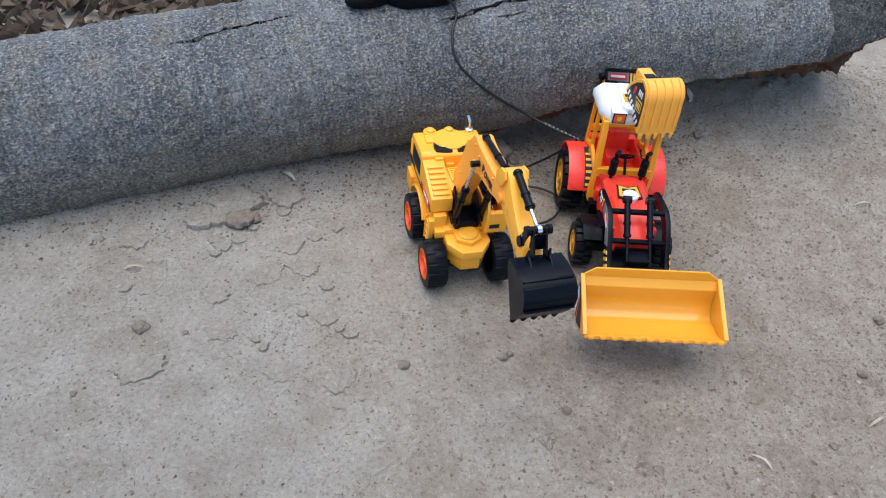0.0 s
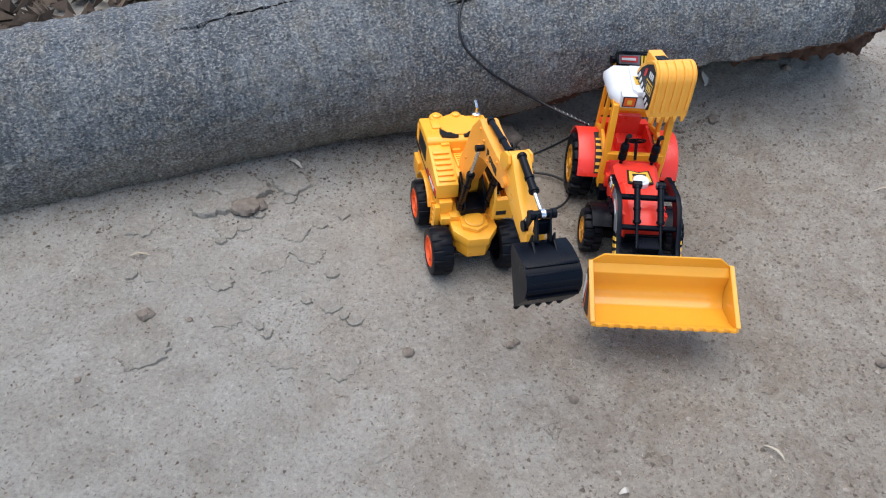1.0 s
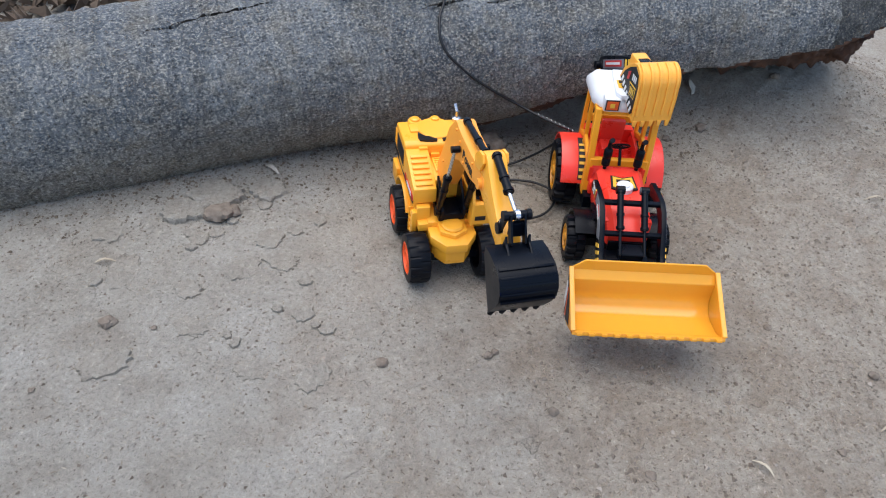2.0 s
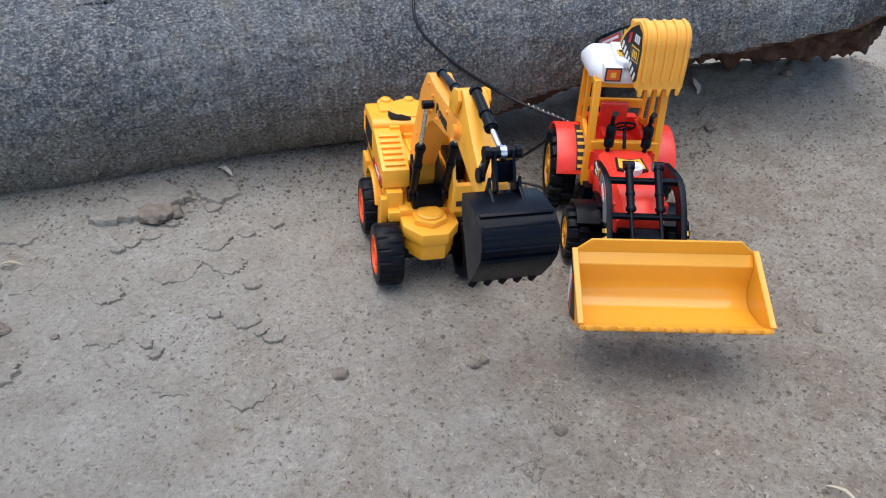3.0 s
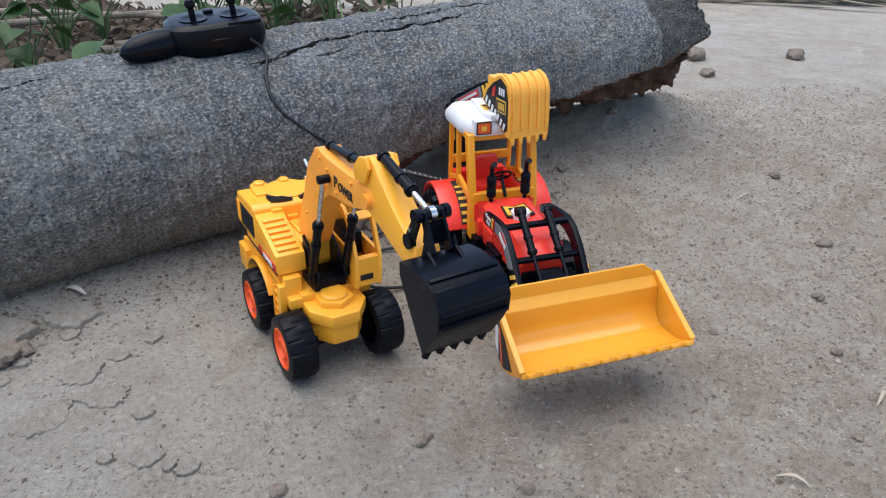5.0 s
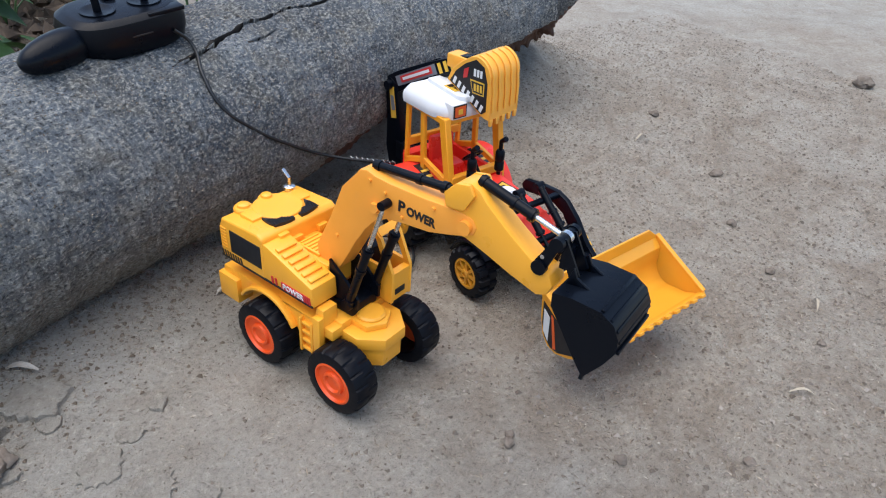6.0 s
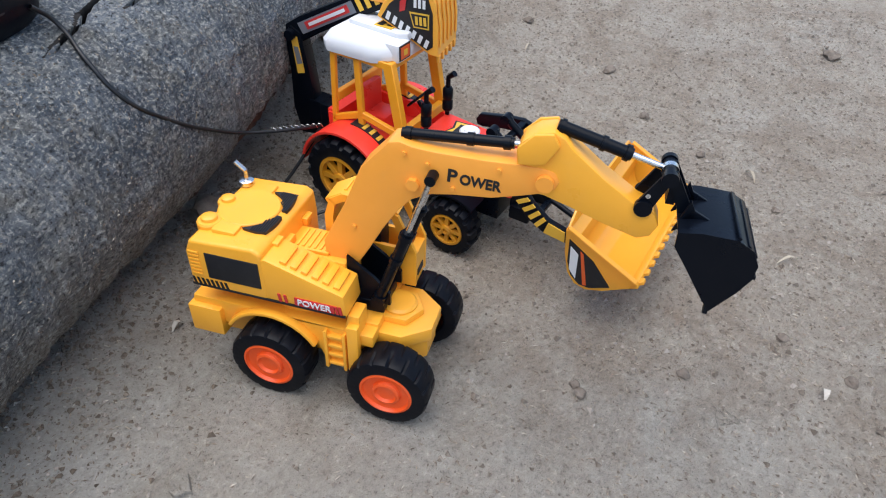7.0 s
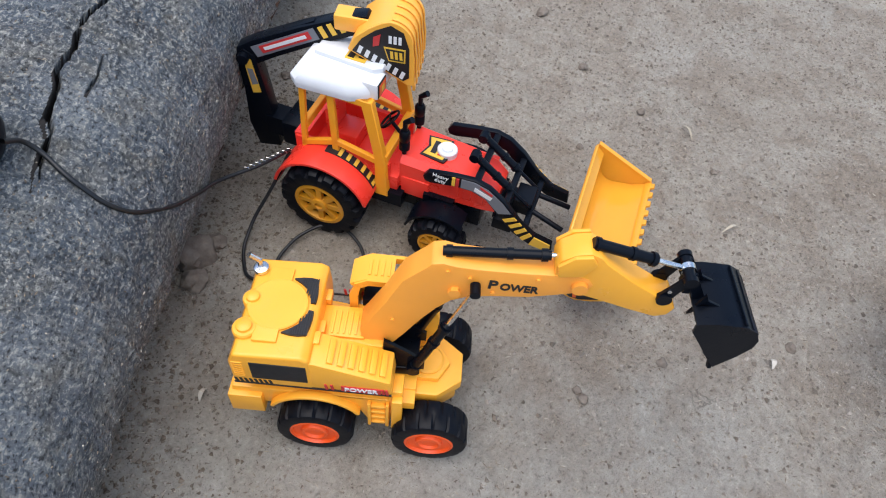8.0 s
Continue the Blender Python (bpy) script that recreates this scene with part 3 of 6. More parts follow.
    # upper body
    rear = [(-0.098, 0.083), (-0.098, 0.111), (-0.0935, 0.1215), (-0.0480, 0.1238), (-0.0425, 0.1205), (-0.0415, 0.105), (-0.0415, 0.083)]
    bm = prism(rear, -0.041, 0.041, r=0.0026, seg=3)
    body = part("upper_body", bm, YELLOW, ob)
    pod = [(-0.0465, 0.083), (-0.0465, 0.1165), (-0.040, 0.1175), (0.0125, 0.1005), (0.0140, 0.083)]
    bm = prism(pod, -0.0405, -0.0145, r=0.0018)
    sp = part("side_pod", bm, YELLOW, body)
    slope = math.degrees(math.atan2(-0.017, 0.0525))
    for k in range(6):
        x = -0.030 + k * 0.0072
        z = 0.1175 - 0.017 / 0.0525 * (x + 0.040)
        bm = box(-0.0022, 0.0022, -0.0095, 0.0095, -0.0006, 0.0022, 0.0008)
        part("louvre", bm, YELLOW, sp, m=pose(x, -0.0275, z, 0, -slope, 0))
    part("deck", box(-0.0455, 0.004, -0.0150, 0.0165, 0.083, 0.1060, 0.0015), YELLOW, body)
    part("deck_panel", box(-0.036, -0.010, -0.011, 0.012, 0.106, 0.1085, 0.0008), YELLOW, body)
    for k in range(6):
        part("rib", box(-0.034 + k * 0.0042, -0.0325 + k * 0.0042, -0.009, 0.010, 0.1083, 0.1096, 0.0004), YELLOW, body)
    for x, y in ((-0.041, 0.0215), (-0.041, -0.006), (-0.0415, -0.020)):
        part("latch", box(x - 0.003, x + 0.003, y - 0.005, y + 0.005, 0.104, 0.1115 if y > -0.01 else 0.1195, 0.001), YELLOW, body)
    bm = box(-0.083, -0.066, -0.030, 0.032, 0.1215, 0.1250, 0.0012)
    lathe([(0.0213, 0.1215), (0.0213, 0.1247), (0.0205, 0.1254), (0.0005, 0.1256)], 48, "z", bm, Matrix.Translation((-0.0715, 0.0005, 0)))
    part("roof_panel", bm, YELLOW, body)
    for k in range(7):
        for s in (-1, 1):
            part("side_rib", box(-0.0955, -0.0880, s * 0.0412 - 0.0006, s * 0.0412 + 0.0006, 0.0935 + k * 0.0030, 0.0950 + k * 0.0030, 0.0003), YELLOW, body)
    for y, r in ((-0.0205, 0.0085), (0.0035, 0.0075)):
        bm = lathe([(r, 0.116), (r, 0.1240), (r * 0.9, 0.1252), (r * 0.66, 0.1255), (r * 0.62, 0.1275), (r * 0.45, 0.1284), (0.0005, 0.1285)], 24, "z")
        part("filler_cap", bm, YELLOW, body, m=Matrix.Translation((-0.0895, y, 0)))
    for s in (-1, 1):
        lower = [(-0.0645, 0.0226), (-0.0580, 0.0240), (-0.0520, 0.0243), (-0.0475, 0.0232)]
        front = [(-0.0462, 0.0170), (-0.0455, 0.0100), (-0.0458, 0.0035)]
        inner = [(-0.0493, 0.0030), (-0.0500, 0.0075), (-0.0518, 0.0115), (-0.0545, 0.0155), (-0.0590, 0.0192)]
        bm = prism([(x, s * y + 0.0005) for x, y in lower + front + inner], 0.1225, 0.1252, "z")
        v = part("roof_vent", bm, INK, body, "black curved slatted vent")
        for k in range(8):
            x = -0.0585 + k * 0.0016
            y0 = 0.0195 - 1.05 * (x + 0.0585) - (0.0040 if x > -0.054 else 0.0)
            part("slat", box(x, x + 0.0007, min(s * y0, s * 0.0236) + 0.0005, max(s * y0, s * 0.0236) + 0.0005, 0.1250, 0.1258), INK, v)
    for s in (-1, 1):
        part("side_window", box(-0.0835, -0.0450, min(s * 0.0402, s * 0.0416), max(s * 0.0402, s * 0.0416), 0.0925, 0.1135, 0.0005), INK, body, "black window sticker")
        y0, y1 = min(s * 0.0404, s * 0.04135), max(s * 0.0404, s * 0.04135)
        part("stripe", box(-0.0975, 0.0135, y0, y1, 0.0833, 0.0850), INK, body, "black edge stripe")
        y0, y1 = min(s * 0.0404, s * 0.0414), max(s * 0.0404, s * 0.0414)
        part("name_plate", box(-0.022, 0.006, y0, y1, 0.0853, 0.0915), REDINK, body, "red name sticker")
        for k in range(2):
            for x in (-0.033 + k * 0.0042, 0.0072 + k * 0.0025):
                part("dash", prism([(x, 0.0853), (x + 0.0018, 0.0853), (x + 0.0008, 0.0915), (x - 0.001, 0.0915)], y0, y1), REDINK, body)
        for k in range(8):
            x = -0.0955 + k * 0.0034
            part("hatch", prism([(x, 0.0853), (x + 0.0018, 0.0853), (x + 0.0005, 0.0905), (x - 0.0013, 0.0905)], y0, y1), INK, body)
    words("POWER", 0.0068, pose(-0.008, -0.0416, 0.0884, 90, 0, 0), PAPER, body, bold=0.0001)
    # cab
    CB = Matrix.Translation((0.002, 0.002, 0.075)) @ Matrix.Diagonal((1.12, 1, 1.16, 1)) @ Matrix.Translation((0, 0, -0.075))
    bm = bmesh.new()
    for y0, y1 in ((0.0165, 0.0195), (0.0385, 0.0415)):
        # lower panel and window surround
        prism([(-0.024, 0.080), (-0.024, 0.099), (0.034, 0.097), (0.036, 0.094), (0.036, 0.070), (0.014, 0.070)], y0, y1, bm=bm)
        prism([(-0.024, 0.098), (-0.024, 0.112), (-0.020, 0.124), (-0.0165, 0.121), (-0.0185, 0.111), (-0.0185, 0.098)], y0, y1, bm=bm)
        prism([(-0.0205, 0.1235), (-0.012, 0.1285), (0.014, 0.1285), (0.024, 0.120), (0.0195, 0.1185), (0.012, 0.1235), (-0.011, 0.1235), (-0.017, 0.120)], y0, y1, bm=bm)
        prism([(0.0195, 0.1190), (0.024, 0.1205), (0.036, 0.095), (0.0305, 0.0955)], y0, y1, bm=bm)
    sheet([(-0.022, 0.120), (-0.012, 0.1255), (0.004, 0.1255)], 0.018, 0.040, 0.003, bm=bm)
    sheet([(0.017, 0.1232), (0.022, 0.119)], 0.018, 0.040, 0.003, bm=bm)
    for k in range(4):
        add_box(bm, -0.012 + k * 0.004, -0.0105 + k * 0.004, 0.022, 0.036, 0.128, 0.1292)
    sheet([(-0.0215, 0.082), (-0.0215, 0.112), (-0.0185, 0.121)], 0.018, 0.040, -0.0025, bm=bm)
    add_box(bm, 0.030, 0.0358, 0.018, 0.040, 0.071, 0.094)
    cab = part("cab", bm, YELLOW, ob, m=CB)
    part("cab_seat", box(-0.016, 0.016, 0.0205, 0.0375, 0.088, 0.110, 0.002), BLACK, cab, "dark seat inside the cab")
    part("headlight_sticker", box(0.0418, 0.0428, 0.023, 0.035, 0.076, 0.0815, 0.0004), INK, cab)
    # exhaust pipe
    bm = rod((-0.0905, 0.030, 0.122), (-0.0905, 0.030, 0.134), 0.0019, seg=12)
    rod((-0.0905, 0.030, 0.1335), (-0.0965, 0.0285, 0.1405), 0.0021, seg=12, bm=bm)
    ex = part("exhaust_pipe", bm, CHROME, body, "bent bright metal pipe")
    part("washer", lathe([(0.0055, 0.1225), (0.0055, 0.1256), (0.004, 0.1264), (0.0005, 0.1265)], 20, "z"), CHROME, ex, m=Matrix.Translation((-0.0905, 0.030, 0)))
    # boom and its cylinders
    sw = pose(0, 0, 0, 0, 0, 0.9)
    bm = box(0.000, 0.030, -0.0150, 0.0150, 0.0680, 0.0780, 0.002)
    for s in (-1, 1):
        prism([(0.004, 0.076), (0.034, 0.076), (0.034, 0.086), (0.022, 0.098), (0.004, 0.112)], s * 0.011, s * 0.0135, bm=bm)
    part("swing_mount", bm, BLACK, ob, "black boom mount", m=sw)
    boom_pts = [(-0.013, 0.118), (-0.0125, 0.109), (-0.006, 0.1015), (0.003, 0.1000), (0.010, 0.1035), (0.018, 0.117), (0.028, 0.136), (0.038, 0.152), (0.047, 0.1625), (0.058, 0.1685), (0.072, 0.1710), (0.095, 0.1735), (0.112, 0.1785), (0.1225, 0.1820), (0.1300, 0.1860), (0.1320, 0.1915), (0.1285, 0.1970), (0.1220, 0.1985), (0.108, 0.1985), (0.090, 0.1975), (0.060, 0.1975), (0.047, 0.1985), (0.0395, 0.2005), (0.0325, 0.1990), (0.0295, 0.1950), (0.0235, 0.1885), (0.0150, 0.1790), (0.003, 0.150)]
    bm = prism(boom_pts, -0.0095, 0.0095, r=0.0014)
    boom = part("boom", bm, AMBER, ob, "amber plastic boom", m=sw)
    for x, z, r, h in ((0.048, 0.1745, 0.0042, 0.0125), (0.124, 0.1900, 0.0050, 0.0128)):
        part("pin", lathe([(r, -h), (r, h)], 6 if x < 0.1 else 24), AMBER, boom, m=sw @ Matrix.Translation((x, 0, z)))
    for x, z in ((0.0095, 0.135), (0.0425, 0.194), (0.0565, 0.189), (0.072, 0.176), (0.098, 0.193)):
        part("pin", lathe([(0.0013, -0.0111), (0.0013, 0.0111)], 12), AMBER, boom, m=sw @ Matrix.Translation((x, 0, z)))
    words("P", 0.0116, sw @ pose(0.0712, -0.0097, 0.1838, 90, 3, 0), INK, boom, bold=0.0003, width=0.0058)
    words("OWER", 0.0092, sw @ pose(0.0878, -0.0097, 0.1822, 90, 2, 0), INK, boom, bold=0.0003, width=0.0245)
    words("POWER", 0.0095, sw @ pose(0.082, 0.0097, 0.1850, 90, 0, 180), INK, boom, bold=0.0004)
    for s in (-1, 1):
        cyl = cylinder_part(ob, sw @ Vector((0.026, s * 0.0150, 0.080)), sw @ Vector((0.0605, s * 0.0150, 0.1835)), 0.0036, 0.60, "lift_cylinder")
        part("pivot", rod(sw @ Vector((0.0605, s * 0.0105, 0.1835)), sw @ Vector((0.0605, s * 0.0190, 0.1835)), 0.0034), BLACK, cyl)
        part("pivot", rod(sw @ Vector((0.026, s * 0.0120, 0.080)), sw @ Vector((0.026, s * 0.0190, 0.080)), 0.0050), BLACK, cyl)
    cylinder_part(ob, sw @ Vector((0.0385, 0, 0.2015)), sw @ Vector((0.1110, 0, 0.2065)), 0.0032, 0.90, "arm_cylinder")
    # arm
    arm_pts = [(0.1135, 0.1815), (0.1075, 0.1930), (0.1060, 0.2060), (0.1085, 0.2125), (0.1160, 0.2185), (0.1245, 0.2205), (0.1310, 0.2175), (0.1360, 0.2120), (0.1550, 0.1975), (0.1730, 0.1860), (0.1850, 0.1815), (0.1890, 0.1740), (0.1860, 0.1665), (0.1790, 0.1635), (0.1600, 0.1690), (0.1400, 0.1760), (0.1240, 0.1810)]
    arm = part("arm", prism(arm_pts, -0.0088, 0.0088, r=0.0014), YELLOW, ob, "yellow plastic arm", m=sw)
    for s in (-1, 1):
        part("cheek", prism([(0.1085, 0.2000), (0.1065, 0.2095), (0.1150, 0.2185), (0.1250, 0.2205), (0.1290, 0.2140), (0.1225, 0.2020)], s * 0.0092, s * 0.0118, r=0.0006), YELLOW, arm, m=sw)
    cylinder_part(ob, sw @ Vector((0.1255, 0, 0.2210)), sw @ Vector((0.1877, 0, 0.2049)), 0.0036, 0.66, "bucket_cylinder")
    # link between arm and bucket
    LK = Matrix.Translation((0.0022, 0, -0.0016)) @ Matrix.Diagonal((1, 0.72, 1, 1))
    bm = rod((0.1855, -0.0155, 0.2065), (0.1855, 0.0155, 0.2065), 0.0036)
    for s in (-1, 1):
        rod((0.1855, s * 0.0115, 0.2065), (0.1855, s * 0.0165, 0.2065), 0.0045, bm=bm)
        prism([(0.1820, 0.2075), (0.1890, 0.2090), (0.1800, 0.1850), (0.1735, 0.1830), (0.1715, 0.1880)], s * 0.0100, s * 0.0128, bm=bm)
        rod((0.1760, s * 0.0095, 0.1860), (0.1760, s * 0.0150, 0.1860), 0.0050, bm=bm)
        prism([(0.1830, 0.2090), (0.1890, 0.2095), (0.2010, 0.1890), (0.1960, 0.1835)], s * 0.0070, s * 0.0094, bm=bm)
    add_box(bm, 0.1870, 0.1915, -0.008, 0.008, 0.1890, 0.2020)
    link = part("bucket_link", bm, BLACK, ob, "black bucket link", m=sw @ LK)
    part("nut", rod((0.1855, -0.0028, 0.2065), (0.1855, 0.0028, 0.2065), 0.0046, seg=14), CHROME, link, m=sw @ LK)
    for s in (-1, 1):
        part("screw", rod((0.1770, s * 0.0128, 0.1940), (0.1770, s * 0.0136, 0.1940), 0.0014), CHROME, link, m=sw @ LK)
    # bucket
    shell = [(0.1880, 0.1810), (0.2000, 0.1830), (0.2180, 0.1825), (0.2270, 0.1775), (0.2315, 0.1690), (0.2315, 0.1600), (0.2265, 0.1490), (0.2165, 0.1330)]
    bw = pose(0.0085, -0.0015, 0.0025) @ Matrix.Diagonal((1, 0.93, 1, 1))
    bm = sheet(shell, -0.0245, 0.0245, -0.0018)
    side = shell + [(0.2095, 0.1420), (0.1985, 0.1580), (0.1885, 0.1720)]
    for s in (-1, 1):
        prism(side, s * 0.0245, s * 0.0262, bm=bm)
    bk = part("bucket", bm, BLACK, ob, "black plastic bucket", m=sw @ bw)
    for k in range(5):
        t = k / 4
        p = Vector((0.2185, 0.1828)).lerp(Vector((0.2325, 0.1600)), t) + Vector((0.0035, 0.0022)) * math.sin(math.pi * t)
        part("rib", box(-0.0011, 0.0011, -0.0246, 0.0246, -0.0012, 0.0008, 0.0004), BLACK, bk, m=sw @ bw @ pose(p.x, 0, p.y, 0, 25 + 62 * t, 0))
    for k in range(5):
        y = -0.0214 + k * 0.0107
        tooth = prism([(-0.0026, 0.0), (0.0026, 0.0), (0.0020, -0.0058), (-0.0020, -0.0058)], -0.0012, 0.0012, r=0.0005)
        part("tooth", tooth, BLACK, bk, m=sw @ bw @ pose(0.2155, y, 0.1345, 0, 30, 90))
    for y in (-0.0105, 0.0105):
        part("gusset", prism([(0.1895, 0.1805), (0.2110, 0.1795), (0.1940, 0.1880)], y - 0.0011, y + 0.0011, r=0.0004), BLACK, bk, m=sw @ bw)
        part("gusset", prism([(0.1870, 0.1720), (0.1925, 0.1930), (0.1985, 0.1815)], y - 0.0011, y + 0.0011, r=0.0004), BLACK, bk, m=sw @ bw)
    return ob


excavator(pose(0.0962, 0.7755, -0.0020, 0, 0, -70.0))


# ---- toy tractor ----
def spoked_rim(parent, r, w, s, spokes):
    o = s * w * 0.46
    bm = lathe([(r, -s * w * 0.2), (r, o), (r * 0.86, o * 1.03), (r * 0.80, o * 0.60)], 40, caps=False)
    lathe([(r * 0.30, o * 0.5), (r * 0.30, o * 1.1), (r * 0.16, o * 1.16), (r * 0.14, o * 1.0), (0.0004, o * 1.0)], 24, bm=bm)
    for k in range(spokes):
        add_box(bm, r * 0.22, r * 0.86, min(o * 0.55, o * 0.92), max(o * 0.55, o * 0.92), -r * 0.105, r * 0.105, pose(0, 0, 0, 0, 360 * k / spokes, 0))
    rim = part("rim", bm, RIM, parent, "yellow plastic spoked rim")
    part("rim_back", lathe([(r, o * 0.25), (0.001, o * 0.2)], 32), BLACK, rim)
    return rim


def tractor(m):
    ob = root("toy_tractor", m, "red and orange plastic toy backhoe tractor with a white roof", "toy vehicle", "toy vehicles")
    # running gear
    bm = box(-0.085, 0.085, -0.019, 0.019, 0.028, 0.062, 0.002)
    add_box(bm, 0.044, 0.062, -0.040, 0.040, 0.024, 0.036)
    add_box(bm, -0.072, -0.052, -0.050, 0.050, 0.036, 0.050)
    add_box(bm, -0.022, 0.010, -0.036, 0.036, 0.040, 0.056)
    part("chassis", bm, BLACK, ob, "black plastic underframe")
    for s in (-1, 1):
        w = part("front_wheel", tyre(0.0275, 0.022, 15, 0.0032), RUBBER, ob, "black knobbly plastic tyre")
        w.location = (0.053, s * 0.0480, 0.0275)
        spoked_rim(w, 0.0165, 0.022, s, 8)
        w = part("rear_wheel", tyre(0.0415, 0.028, 16, 0.0042), RUBBER, ob, "large black knobbly plastic tyre")
        w.location = (-0.062, s * 0.0530, 0.0415)
        spoked_rim(w, 0.0255, 0.028, s, 8)
        g = sheet(arc(0.053, 0.0275, 0.0325, 165, 50, 10), s * 0.029, s * 0.052, 0.0022)
        add_box(g, 0.030, 0.060, min(s * 0.020, s * 0.031), max(s * 0.020, s * 0.031), 0.050, 0.064)
        part("front_mudguard", g, BLACK, ob)
        # red rear fender
        g = sheet(arc(-0.062, 0.0415, 0.0470, 172, 18, 18), s * 0.030, s * 0.0630, 0.0030)
        prism(arc(-0.062, 0.0415, 0.0495, 172, 18, 16) + [(-0.020, 0.055), (-0.095, 0.055)], s * 0.028, s * 0.031, bm=g)
        f = part("fender", soften(g, 0.0008), RED, ob)
        st = bmesh.new()
        sheet(arc(-0.062, 0.0415, 0.0502, 92, 24, 16), s * 0.0315, s * 0.0425, 0.0006, bm=st)
        band = part("hazard_sticker", st, INK, f, "black and yellow chevron sticker")
        for k in range(6):
            a = 78 - k * 9.5
            st = bmesh.new()
            sheet(arc(-0.062, 0.0415, 0.0509, a, a - 4.0, 4), s * 0.0325, s * 0.0415, 0.0004, bm=st)
            part("chevron", st, YINK, band)
    # hood
    sec = [(0.004, 0.0265, 0.0965), (0.060, 0.0250, 0.0925), (0.086, 0.0235, 0.0875), (0.098, 0.0215, 0.078)]
    bm = bmesh.new()
    rows = []
    for x, h, z in sec:
        rows.append([bm.verts.new(p) for p in ((x, -h, 0.060), (x, -h, z - 0.006), (x, -h + 0.006, z), (x, h - 0.006, z), (x, h, z - 0.006), (x, h, 0.060))])
    for p, q in zip(rows, rows[1:]):
        for k in range(6):
            bm.faces.new((p[k], p[(k + 1) % 6], q[(k + 1) % 6], q[k]))
    bm.faces.new(rows[0])
    bm.faces.new(rows[-1][::-1])
    soften(bm, 0.0018)
    hood = part("hood", bm, RED, ob)
    part("side_step", box(0.006, 0.034, -0.0275, 0.0275, 0.052, 0.074, 0.0015), RED, hood)
    part("grille", box(0.0965, 0.1005, -0.020, 0.020, 0.050, 0.066, 0.001), BLACK, hood)
    part("front_weight", box(0.098, 0.118, -0.024, 0.024, 0.040, 0.054, 0.002), BLACK, hood)
    for k in range(3):
        part("vent_rib", box(0.055 + k * 0.012, 0.062 + k * 0.012, -0.0262, 0.0262, 0.070, 0.084, 0.0006), RED, hood)
    stick = part("hood_sticker", prism([(0.018, -0.013), (0.042, -0.015), (0.047, 0.0), (0.042, 0.015), (0.018, 0.013), (0.022, 0.0)], 0.0940, 0.0962, "z"), INK, hood, "black and yellow badge sticker")
    part("badge", prism([(0.0205, -0.011), (0.040, -0.0128), (0.0435, 0.0), (0.040, 0.0128), (0.0205, 0.011), (0.0245, 0.0)], 0.0961, 0.0967, "z"), YINK, stick)
    part("badge_bar", box(0.0335, 0.0375, -0.009, 0.009, 0.0965, 0.0971), REDINK, stick)
    part("badge_bar", box(0.0265, 0.0315, -0.008, 0.008, 0.0965, 0.0971), INK, stick)
    cap = lathe([(0.0095, 0.1005), (0.0095, 0.1075), (0.0085, 0.1085), (0.0070, 0.1083), (0.0052, 0.1070), (0.0045, 0.1090), (0.0004, 0.1092)], 28, "z")
    part("push_button", cap, WHITE, hood, "white plastic button", m=Matrix.Translation((0.0405, 0.0, -0.0085)))
    for s in (-1, 1):
        bm = rod((0.007, s * 0.0185, 0.092), (0.007, s * 0.0185, 0.138), 0.0022)
        lathe([(0.0036, 0.1065), (0.0050, 0.1085), (0.0050, 0.1175), (0.0044, 0.1185), (0.0044, 0.1195), (0.0050, 0.1205), (0.0050, 0.1300), (0.0034, 0.1325)], 18, "z", bm, Matrix.Translation((0.007, s * 0.0185, -0.005)))
        rod((0.007, s * 0.0185, 0.1375), (0.0135, s * 0.0185, 0.1435), 0.0024, 0.0030, bm=bm)
        part("exhaust_pipe", bm, BLACK, ob, m=Matrix.Translation((-0.002, 0, 0.092)) @ Matrix.Diagonal((1, 1, 0.92, 1)) @ Matrix.Translation((0, 0, -0.092)))
    # tub, seat, steering
    bm = box(-0.100, 0.004, -0.031, 0.031, 0.056, 0.074, 0.002)
    add_box(bm, -0.100, -0.088, -0.031, 0.031, 0.060, 0.092)
    for s in (-1, 1):
        add_box(bm, -0.098, -0.004, min(s * 0.0285, s * 0.033), max(s * 0.0285, s * 0.033), 0.070, 0.090)
    tub = part("tub", bm, RED, ob)
    part("seat", box(-0.070, -0.045, -0.014, 0.014, 0.074, 0.090, 0.003), RED, tub)
    part("seat_back", box(-0.076, -0.068, -0.015, 0.015, 0.080, 0.116, 0.003), RED, tub)
    st = part("steering_column", rod((-0.002, 0, 0.096), (-0.016, 0, 0.112), 0.0018), BLACK, tub)
    bm = bmesh.new()
    mm = pose(-0.017, 0, 0.1135, 0, -45, 0)
    for k in range(20):
        a, b = 2 * math.pi * k / 20, 2 * math.pi * (k + 1) / 20
        rod(mm @ Vector((0.0105 * math.cos(a), 0.0105 * math.sin(a), 0)), mm @ Vector((0.0105 * math.cos(b), 0.0105 * math.sin(b), 0)), 0.0012, seg=8, bm=bm)
    for k in range(3):
        a = 2 * math.pi * k / 3
        rod(mm @ Vector((0, 0, 0)), mm @ Vector((0.0105 * math.cos(a), 0.0105 * math.sin(a), 0)), 0.0010, seg=8, bm=bm)
    part("steering_wheel", bm, BLACK, st)
    # cab frame
    bm = bmesh.new()
